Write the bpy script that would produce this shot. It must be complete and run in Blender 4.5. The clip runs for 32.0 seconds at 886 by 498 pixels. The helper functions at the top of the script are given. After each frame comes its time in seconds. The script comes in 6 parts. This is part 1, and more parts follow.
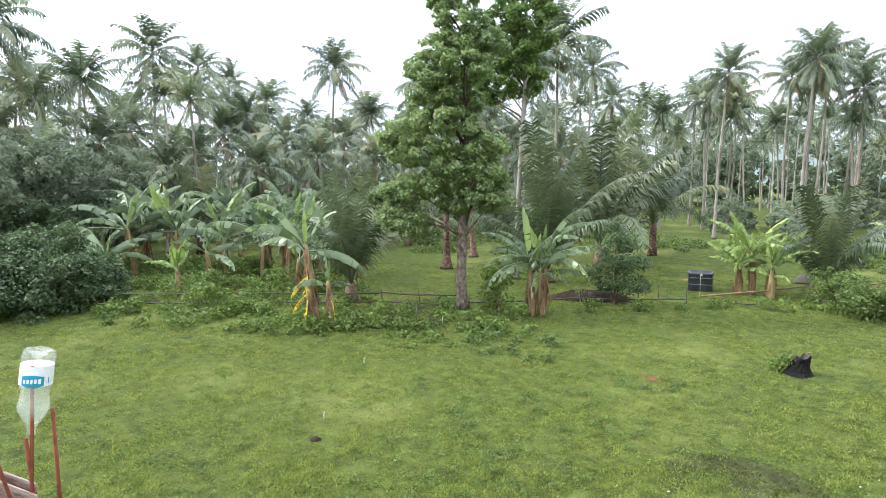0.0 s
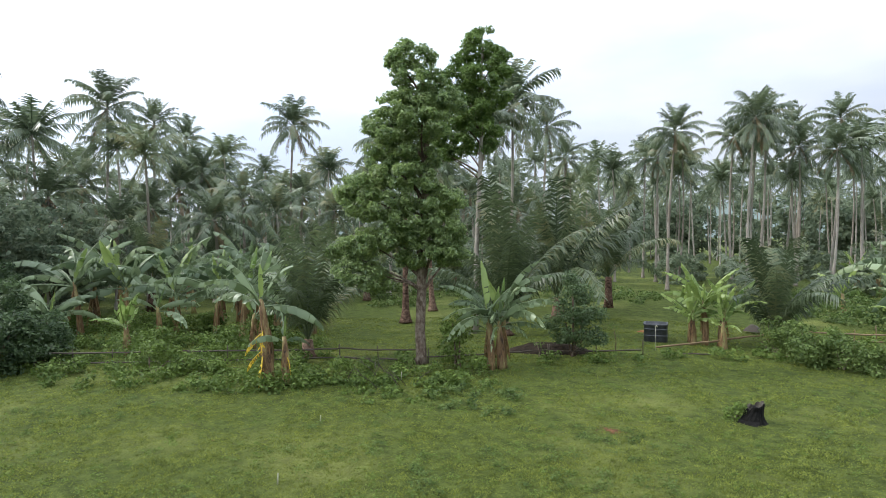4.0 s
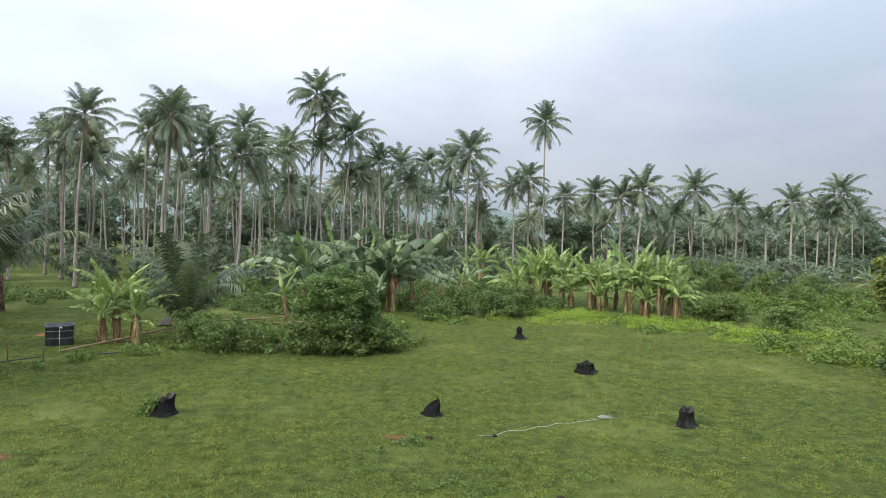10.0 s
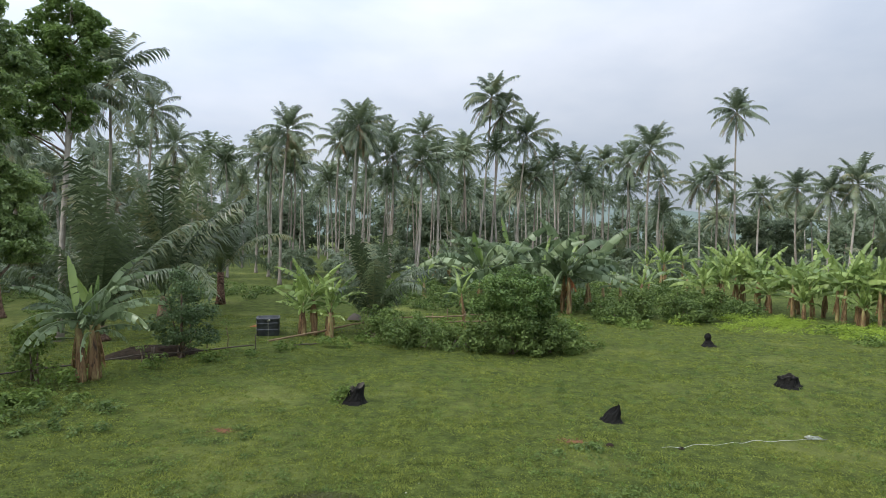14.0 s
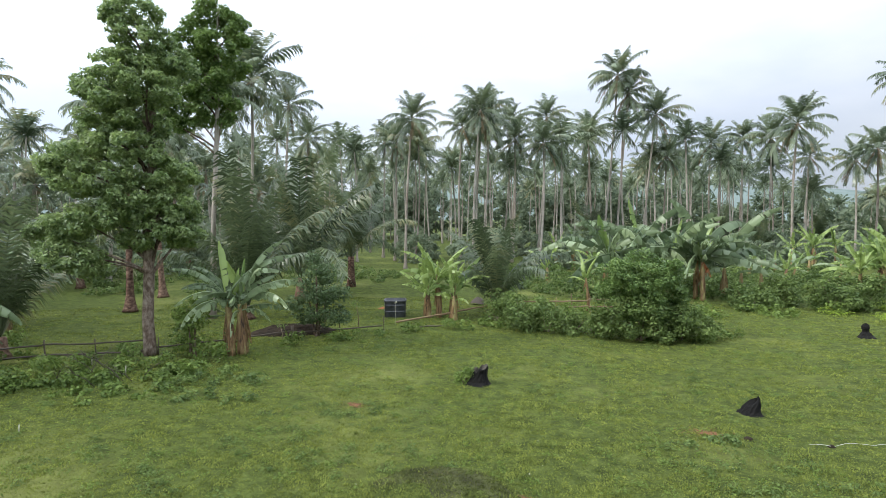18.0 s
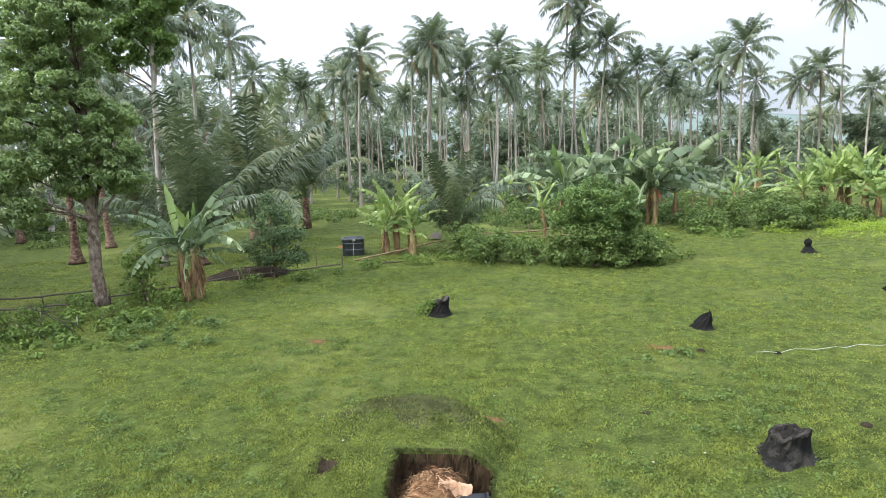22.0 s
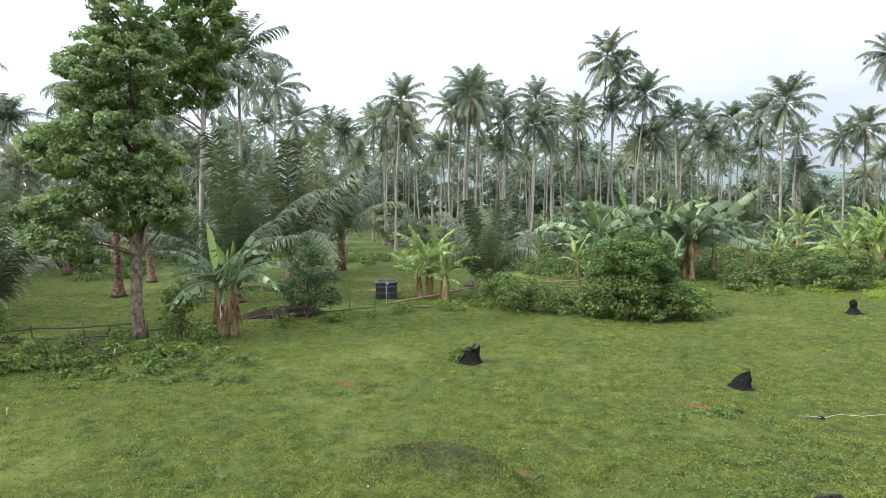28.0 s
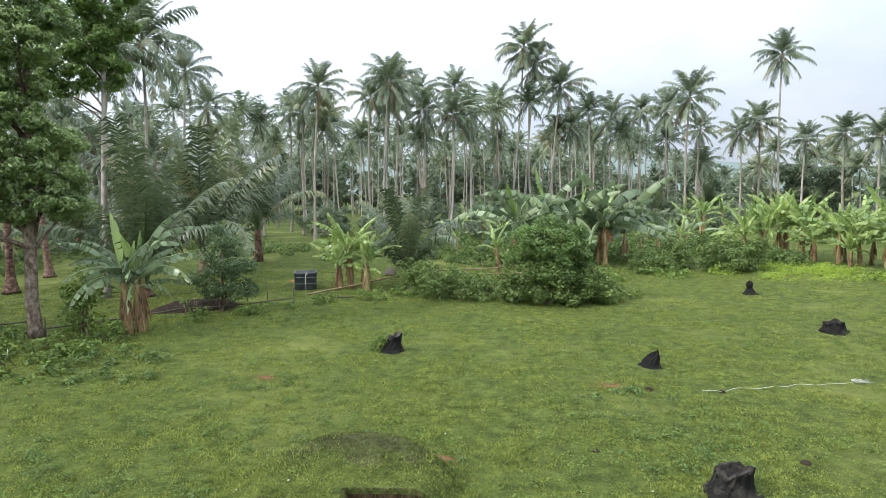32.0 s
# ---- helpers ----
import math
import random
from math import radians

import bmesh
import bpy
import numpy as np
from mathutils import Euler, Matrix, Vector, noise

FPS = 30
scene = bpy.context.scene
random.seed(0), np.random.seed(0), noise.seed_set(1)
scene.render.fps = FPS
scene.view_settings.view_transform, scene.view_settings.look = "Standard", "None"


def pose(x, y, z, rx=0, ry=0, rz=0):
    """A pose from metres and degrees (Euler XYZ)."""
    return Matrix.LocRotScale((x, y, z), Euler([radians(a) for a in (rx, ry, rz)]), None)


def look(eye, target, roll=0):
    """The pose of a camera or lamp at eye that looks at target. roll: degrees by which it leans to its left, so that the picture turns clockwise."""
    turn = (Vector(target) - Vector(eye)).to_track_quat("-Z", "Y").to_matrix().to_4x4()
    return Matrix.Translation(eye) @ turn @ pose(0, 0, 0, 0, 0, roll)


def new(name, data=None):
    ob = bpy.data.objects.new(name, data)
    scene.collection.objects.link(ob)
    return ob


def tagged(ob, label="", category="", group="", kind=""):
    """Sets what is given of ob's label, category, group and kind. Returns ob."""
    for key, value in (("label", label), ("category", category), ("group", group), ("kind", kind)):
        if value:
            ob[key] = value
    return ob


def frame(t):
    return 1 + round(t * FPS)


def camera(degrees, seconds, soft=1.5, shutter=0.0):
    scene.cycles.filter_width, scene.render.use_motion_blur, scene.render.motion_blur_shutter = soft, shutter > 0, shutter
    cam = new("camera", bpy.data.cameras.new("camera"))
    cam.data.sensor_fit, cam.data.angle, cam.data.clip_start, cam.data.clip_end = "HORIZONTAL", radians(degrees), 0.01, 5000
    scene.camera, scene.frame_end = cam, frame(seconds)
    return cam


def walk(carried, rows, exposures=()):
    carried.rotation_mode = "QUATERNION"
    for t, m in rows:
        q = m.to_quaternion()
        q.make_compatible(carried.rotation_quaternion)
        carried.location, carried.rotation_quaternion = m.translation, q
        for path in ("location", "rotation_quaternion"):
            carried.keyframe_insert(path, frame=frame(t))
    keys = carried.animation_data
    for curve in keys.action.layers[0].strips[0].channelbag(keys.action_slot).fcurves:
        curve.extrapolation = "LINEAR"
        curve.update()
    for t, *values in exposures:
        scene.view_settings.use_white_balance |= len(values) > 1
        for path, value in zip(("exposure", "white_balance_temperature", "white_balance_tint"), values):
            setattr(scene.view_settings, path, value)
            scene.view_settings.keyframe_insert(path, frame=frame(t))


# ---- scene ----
# The camera is held about 4.5 m above the lawn, turns, and sinks a little half-way. Rows: seconds, turn to the left of +y, tilt up, lean, place.
TURNS = [
    (0, 44.71, -6.04, -0.14, 0.022, -0.131, 4.631),
    (0.5, 45.02, -6.11, -0.35, 0.032, -0.133, 4.636),
    (1, 45.32, -5.69, -0.49, 0.048, -0.139, 4.641),
    (1.5, 45.16, -5.30, -0.27, 0.050, -0.139, 4.639),
    (2, 45.24, -5.44, -0.35, 0.073, -0.142, 4.645),
    (2.5, 45.04, -5.60, -0.39, 0.050, -0.138, 4.638),
    (3, 42.85, -3.61, -0.79, 0.055, -0.113, 4.673),
    (3.5, 41.15, -0.86, -0.51, 0.053, -0.130, 4.617),
    (5.5, 40.46, -2.20, 0.06, 0.031, -0.073, 4.582),
    (6, 38.25, -1.78, 0.31, 0.032, -0.061, 4.581),
    (6.5, 33.95, -2.19, 1.19, -0.021, -0.030, 4.598),
    (7, 29.85, -2.09, 1.11, 0.054, -0.078, 4.601),
    (7.5, 23.43, -1.96, 1.17, 0.047, -0.068, 4.549),
    (8, 15.08, -1.24, 2.62, 0.028, -0.058, 4.595),
    (8.5, 9.69, -1.00, 2.16, 0.041, -0.076, 4.583),
    (9, 5.40, -1.27, 1.14, 0.042, -0.062, 4.612),
    (9.5, -0.28, -1.41, 0.82, 0.054, -0.051, 4.610),
    (10, -8.97, -1.26, 1.20, 0.063, -0.047, 4.609),
    (10.5, -17.30, -0.08, 1.49, 0.050, -0.026, 4.578),
    (11, -24.04, -1.09, 1.15, 0.073, 0.098, 4.568),
    (11.5, -23.52, -2.40, 0.85, 0.051, 0.176, 4.562),
    (12, -17.12, -3.04, 1.18, 0.004, 0.122, 4.553),
    (12.5, -13.53, -1.67, 1.35, -0.009, 0.084, 4.554),
    (13, -5.96, -2.39, 1.04, -0.003, 0.112, 4.563),
    (13.5, 0.53, -1.74, 0.78, -0.027, 0.052, 4.581),
    (14, 6.77, -1.39, 0.74, -0.010, 0.011, 4.572),
    (14.5, 9.86, -1.31, 0.58, -0.008, -0.085, 4.541),
    (15, 13.86, -1.06, 0.07, -0.018, -0.028, 4.533),
    (15.5, 15.98, -1.58, -0.61, -0.005, -0.025, 4.547),
    (17.5, 18.08, -2.91, -0.05, 0.025, -0.016, 4.542),
    (18, 17.90, -2.84, 0.04, -0.003, -0.027, 4.529),
    (18.5, 23.83, -3.63, -0.34, -0.021, -0.059, 4.548),
    (19, 21.35, -0.68, 0.19, 0.015, 0.044, 4.640),
    (19.5, 19.88, -2.00, 0.94, 0.013, 0.009, 4.428),
    (20, 17.48, -2.63, 0.79, -0.012, -0.004, 4.346),
    (20.5, 17.37, -0.22, -0.93, 0.016, -0.031, 4.329),
    (21, 13.08, -4.21, 0.69, -0.042, 0.070, 4.365),
    (21.5, 15.92, -4.26, -2.29, -0.038, 0.009, 4.335),
    (22, 14.09, -8.48, -2.18, -0.052, 0.100, 4.342),
    (22.5, 15.47, -8.17, -1.46, -0.081, 0.115, 4.382),
    (23, 15.34, -4.75, -0.62, -0.040, 0.074, 4.351),
    (23.5, 16.17, -2.19, -0.04, -0.045, 0.026, 4.334),
    (24, 17.81, -2.42, -0.24, -0.035, 0.057, 4.317),
    (24.5, 17.88, -4.11, -0.81, -0.019, 0.065, 4.325),
    (25, 18.58, -4.27, -0.98, -0.036, 0.067, 4.356),
    (25.5, 17.66, -4.27, -0.67, -0.051, 0.053, 4.359),
    (27.5, 17.47, -4.34, -0.56, -0.074, 0.056, 4.364),
    (28, 17.01, -4.22, -0.42, -0.054, 0.050, 4.356),
    (28.5, 16.41, -3.63, -0.48, -0.049, 0.062, 4.353),
    (29, 14.37, -3.02, -0.90, -0.003, 0.074, 4.344),
    (29.5, 11.51, -3.14, -0.90, -0.015, 0.085, 4.342),
    (30, 8.71, -4.58, -0.41, -0.038, 0.101, 4.344),
    (30.5, 8.68, -5.18, -0.54, -0.048, 0.106, 4.328),
    (31, 9.79, -5.25, -0.70, -0.059, 0.100, 4.357),
    (31.5, 9.75, -5.06, -0.66, -0.050, 0.086, 4.335),
    (32, 9.83, -5.24, -0.52, -0.046, 0.103, 4.320),
]
cam = camera(70.35, 32.0, soft=0.6)
walk(cam, [(t, pose(x, y, z, 90 + tilt, 0, turn) @ pose(0, 0, 0, 0, 0, lean)) for t, turn, tilt, lean, x, y, z in TURNS],
     exposures=[(0.0, 0.72), (2.5, 0.70), (3.0, 0.62), (3.5, 0.06), (5.5, -0.09), (6.0, -0.09), (8.0, -0.02), (10.0, -0.09), (11.0, -0.28), (12.0, -0.28), (13.0, -0.27), (14.0, -0.30), (15.5, -0.25), (18.0, 0.13), (19.0, 0.25),
                (19.5, -0.10), (20.0, 0.00), (21.0, 0.24), (21.5, 0.37), (22.0, 0.50), (22.5, 0.9), (23.0, 0.52), (23.5, 0.20), (24.0, 0.03), (25.0, 0.27), (28.0, 0.33), (29.0, 0.20), (30.0, 0.05), (31.0, 0.27), (32.0, 0.32)])

# ---- world and light: bright overcast, the sun behind thin cloud at the back on the left ----
SUN_AZ, SUN_EL = radians(122), radians(37)
sun_dir = Vector((-math.sin(SUN_AZ) * math.cos(SUN_EL), math.cos(SUN_AZ) * math.cos(SUN_EL), math.sin(SUN_EL)))
world = bpy.data.worlds.new("overcast_sky")
scene.world = world
world.use_nodes = True
wt = world.node_tree
wt.nodes.clear()


def wnode(kind, **inputs):
    n = wt.nodes.new(kind)
    for key, value in inputs.items():
        n.inputs[key].default_value = value
    return n


w_out, w_bg = wnode("ShaderNodeOutputWorld"), wnode("ShaderNodeBackground", Strength=1.0)
sky = wnode("ShaderNodeTexSky")
sky.sky_type, sky.sun_disc = "NISHITA", False
sky.sun_elevation, sky.sun_rotation = SUN_EL, -SUN_AZ
dim = wnode("ShaderNodeVectorMath")
dim.operation = "SCALE"
dim.inputs[3].default_value = 0.10
coord = wnode("ShaderNodeTexCoord")
stretch = wnode("ShaderNodeMapping", Scale=(1.0, 1.0, 2.6))
clouds = wnode("ShaderNodeTexNoise", Scale=2.3, Detail=6.0, Roughness=0.5)
w_ramp = wnode("ShaderNodeValToRGB")
w_ramp.color_ramp.elements[0].position, w_ramp.color_ramp.elements[0].color = 0.36, (0.58, 0.66, 0.8, 1)
w_ramp.color_ramp.elements[1].position, w_ramp.color_ramp.elements[1].color = 0.66, (0.79, 0.84, 0.94, 1)
toward = wnode("ShaderNodeVectorMath")
toward.operation = "DOT_PRODUCT"
toward.inputs[1].default_value = sun_dir
glow = wnode("ShaderNodeMapRange", **{"From Min": -0.8, "From Max": 1.0, "To Min": 0.7, "To Max": 1.67})
veil = wnode("ShaderNodeVectorMath")
veil.operation = "SCALE"
apart = wnode("ShaderNodeSeparateXYZ")
high = wnode("ShaderNodeMapRange", **{"From Min": 0.0, "From Max": 1.0, "To Min": 0.86, "To Max": 3.15})
lift = wnode("ShaderNodeVectorMath")
lift.operation = "SCALE"
mix = wnode("ShaderNodeMix")
mix.data_type = "RGBA"
mix.inputs[0].default_value = 0.88
link = wt.links.new
link(sky.outputs[0], dim.inputs[0])
link(coord.outputs["Generated"], stretch.inputs[0])
link(stretch.outputs[0], clouds.inputs["Vector"])
link(clouds.outputs[0], w_ramp.inputs[0])
link(coord.outputs["Generated"], toward.inputs[0])
link(toward.outputs["Value"], glow.inputs[0])
link(w_ramp.outputs[0], veil.inputs[0])
link(glow.outputs[0], veil.inputs[3])
link(dim.outputs[0], mix.inputs[6])
link(coord.outputs["Generated"], apart.inputs[0])
link(apart.outputs["Z"], high.inputs[0])
link(veil.outputs[0], lift.inputs[0])
link(high.outputs[0], lift.inputs[3])
link(lift.outputs[0], mix.inputs[7])
link(mix.outputs[2], w_bg.inputs[0])
link(w_bg.outputs[0], w_out.inputs[0])

sun = new("sun", bpy.data.lights.new("sun", "SUN"))
sun.data.energy, sun.data.angle, sun.data.color = 3.1, radians(9), (1.0, 0.962, 0.92)
sun.matrix_world = look((0, 0, 60), Vector((0, 0, 60)) - sun_dir)


# ---- materials ----
def material(name):
    m = bpy.data.materials.new(name)
    m.use_nodes = True
    t = m.node_tree
    return m, t, t.nodes["Principled BSDF"], t.links.new


def add(t, kind, **inputs):
    n = t.nodes.new(kind)
    for key, value in inputs.items():
        n.inputs[key.replace("_", " ")].default_value = value
    return n


def ramp(t, stops):
    n = t.nodes.new("ShaderNodeValToRGB")
    e = n.color_ramp.elements
    while len(e) < len(stops):
        e.new(0.5)
    for el, (p, c) in zip(e, stops):
        el.position, el.color = p, (*c, 1)
    return n


def leaf_material(name, dark, light, rough=0.5, through_light=0.3, old=None, spec=0.4, patch_scale=1.3, patch=0.9, single=0.45, whole=0.25):
    """Leaves: a tone for each plant, another for each leaf, blotches, and some light let through."""
    m, t, bsdf, tie = material(name)
    info, geo = add(t, "ShaderNodeObjectInfo"), add(t, "ShaderNodeNewGeometry")
    blot = add(t, "ShaderNodeTexNoise", Scale=patch_scale, Detail=5.0)
    total = add(t, "ShaderNodeMath")
    total.operation = "MULTIPLY_ADD"
    total.inputs[1].default_value = single
    tie(geo.outputs["Random Per Island"], total.inputs[0])
    share = add(t, "ShaderNodeMath")
    share.operation = "MULTIPLY_ADD"
    share.inputs[1].default_value = whole
    half = add(t, "ShaderNodeMath")
    half.operation = "MULTIPLY_ADD"
    half.inputs[1].default_value, half.inputs[2].default_value = patch, 0.15 - patch / 2
    tie(blot.outputs[0], half.inputs[0])
    tie(info.outputs["Random"], share.inputs[0])
    tie(half.outputs[0], share.inputs[2])
    tie(share.outputs[0], total.inputs[2])
    stops = [(0.05, dark), (0.75, light)] + ([(0.97, old)] if old else [])
    tone = ramp(t, stops)
    co = add(t, "ShaderNodeTexCoord")
    tie(co.outputs["Object"], blot.inputs["Vector"])
    tie(total.outputs[0], tone.inputs[0])
    tie(tone.outputs[0], bsdf.inputs["Base Color"])
    bsdf.inputs["Roughness"].default_value = rough
    bsdf.inputs["Specular IOR Level"].default_value = spec
    trans, both = add(t, "ShaderNodeBsdfTranslucent"), add(t, "ShaderNodeMixShader")
    both.inputs[0].default_value = through_light
    tie(tone.outputs[0], trans.inputs[0])
    tie(bsdf.outputs[0], both.inputs[1])
    tie(trans.outputs[0], both.inputs[2])
    tie(both.outputs[0], t.nodes["Material Output"].inputs[0])
    return m


def rough_material(name, stops, scale=6.0, rough=0.85, bump=0.4, stretch_z=1.0, fine=40.0, metal=0.0, spread=0.2):
    """Bark, earth, wood, stone: two scales of mottling and a relief."""
    m, t, bsdf, tie = material(name)
    co, mp = add(t, "ShaderNodeTexCoord"), add(t, "ShaderNodeMapping", Scale=(1, 1, stretch_z))
    big, small = add(t, "ShaderNodeTexNoise", Scale=scale, Detail=5.0), add(t, "ShaderNodeTexNoise", Scale=fine, Detail=4.0)
    info = add(t, "ShaderNodeObjectInfo")
    s1, s2 = add(t, "ShaderNodeMath"), add(t, "ShaderNodeMath")
    s1.operation = s2.operation = "MULTIPLY_ADD"
    s1.inputs[1].default_value, s2.inputs[1].default_value = 0.35, spread
    tie(co.outputs["Object"], mp.inputs[0])
    tie(mp.outputs[0], big.inputs["Vector"])
    tie(mp.outputs[0], small.inputs["Vector"])
    tie(small.outputs[0], s1.inputs[0])
    tie(big.outputs[0], s1.inputs[2])
    tie(info.outputs["Random"], s2.inputs[0])
    tie(s1.outputs[0], s2.inputs[2])
    tone = ramp(t, stops)
    tie(s2.outputs[0], tone.inputs[0])
    tie(tone.outputs[0], bsdf.inputs["Base Color"])
    b = add(t, "ShaderNodeBump", Strength=bump, Distance=0.03)
    tie(s1.outputs[0], b.inputs["Height"])
    tie(b.outputs[0], bsdf.inputs["Normal"])
    bsdf.inputs["Roughness"].default_value, bsdf.inputs["Metallic"].default_value = rough, metal
    bsdf.inputs["Specular IOR Level"].default_value = 0.12 if rough > 0.8 else 0.35
    return m


def ringed_material(name, stops, rings=7.0):
    """Palm bark: leaf-scar rings, grey lichen and streaks."""
    m, t, bsdf, tie = material(name)
    co = add(t, "ShaderNodeTexCoord")
    wave = add(t, "ShaderNodeTexWave", Scale=rings, Distortion=1.5, Detail=2.0)
    wave.bands_direction = "Z"
    blot = add(t, "ShaderNodeTexNoise", Scale=1.1, Detail=5.0)
    info = add(t, "ShaderNodeObjectInfo")
    s1, s2 = add(t, "ShaderNodeMath"), add(t, "ShaderNodeMath")
    s1.operation = s2.operation = "MULTIPLY_ADD"
    s1.inputs[1].default_value, s2.inputs[1].default_value = 0.1, 0.35
    tie(co.outputs["Object"], wave.inputs["Vector"])
    tie(co.outputs["Object"], blot.inputs["Vector"])
    tie(wave.outputs[1], s1.inputs[0])
    tie(blot.outputs[0], s1.inputs[2])
    tie(info.outputs["Random"], s2.inputs[0])
    tie(s1.outputs[0], s2.inputs[2])
    tone = ramp(t, stops)
    tie(s2.outputs[0], tone.inputs[0])
    tie(tone.outputs[0], bsdf.inputs["Base Color"])
    b = add(t, "ShaderNodeBump", Strength=0.5, Distance=0.03)
    tie(wave.outputs[1], b.inputs["Height"])
    tie(b.outputs[0], bsdf.inputs["Normal"])
    bsdf.inputs["Roughness"].default_value = 0.9
    bsdf.inputs["Specular IOR Level"].default_value = 0.15
    return m


def plain_material(name, colour, rough=0.5, metal=0.0, transmission=0.0, ior=1.45, alpha=1.0):
    m, t, bsdf, tie = material(name)
    grain = add(t, "ShaderNodeTexNoise", Scale=18.0, Detail=4.0)
    tone = ramp(t, [(0.3, tuple(c * 0.8 for c in colour)), (0.7, tuple(min(1, c * 1.12) for c in colour))])
    tie(grain.outputs[0], tone.inputs[0])
    tie(tone.outputs[0], bsdf.inputs["Base Color"])
    bsdf.inputs["Roughness"].default_value, bsdf.inputs["Metallic"].default_value = rough, metal
    bsdf.inputs["Transmission Weight"].default_value, bsdf.inputs["IOR"].default_value = transmission, ior
    bsdf.inputs["Alpha"].default_value = alpha
    return m


def lawn_material(name):
    """Cropped grass: tufts, yellowed and trodden patches, a little bare soil."""
    m, t, bsdf, tie = material(name)
    co = add(t, "ShaderNodeTexCoord")
    wide = add(t, "ShaderNodeTexNoise", Scale=0.22, Detail=6.0, Roughness=0.6)
    tuft = add(t, "ShaderNodeTexNoise", Scale=2.6, Detail=6.0, Roughness=0.65)
    fine = add(t, "ShaderNodeTexNoise", Scale=22.0, Detail=5.0, Roughness=0.7)
    for n in (wide, tuft, fine):
        tie(co.outputs["Object"], n.inputs["Vector"])
    grass = ramp(t, [(0.38, (0.03, 0.04, 0.011)), (0.48, (0.06, 0.08, 0.018)), (0.58, (0.095, 0.12, 0.028)), (0.7, (0.145, 0.172, 0.045))])
    total = add(t, "ShaderNodeMath")
    total.operation = "MULTIPLY_ADD"
    total.inputs[1].default_value = 0.55
    sub = add(t, "ShaderNodeMath")
    sub.operation = "MULTIPLY_ADD"
    sub.inputs[1].default_value, sub.inputs[2].default_value = 0.55, -0.05
    tie(tuft.outputs[0], sub.inputs[0])
    tie(fine.outputs[0], total.inputs[0])
    tie(sub.outputs[0], total.inputs[2])
    tie(total.outputs[0], grass.inputs[0])
    dry = ramp(t, [(0.52, (0, 0, 0)), (0.72, (0.6, 0.6, 0.6))])
    tie(wide.outputs[0], dry.inputs[0])
    mixer = add(t, "ShaderNodeMix")
    mixer.data_type = "RGBA"
    mixer.inputs[7].default_value = (0.21, 0.22, 0.065, 1)
    tie(dry.outputs[0], mixer.inputs[0])
    tie(grass.outputs[0], mixer.inputs[6])
    tie(mixer.outputs[2], bsdf.inputs["Base Color"])
    b = add(t, "ShaderNodeBump", Strength=1.0, Distance=0.12)
    tie(total.outputs[0], b.inputs["Height"])
    tie(b.outputs[0], bsdf.inputs["Normal"])
    bsdf.inputs["Roughness"].default_value = 0.8
    bsdf.inputs["Specular IOR Level"].default_value = 0.06
    return m


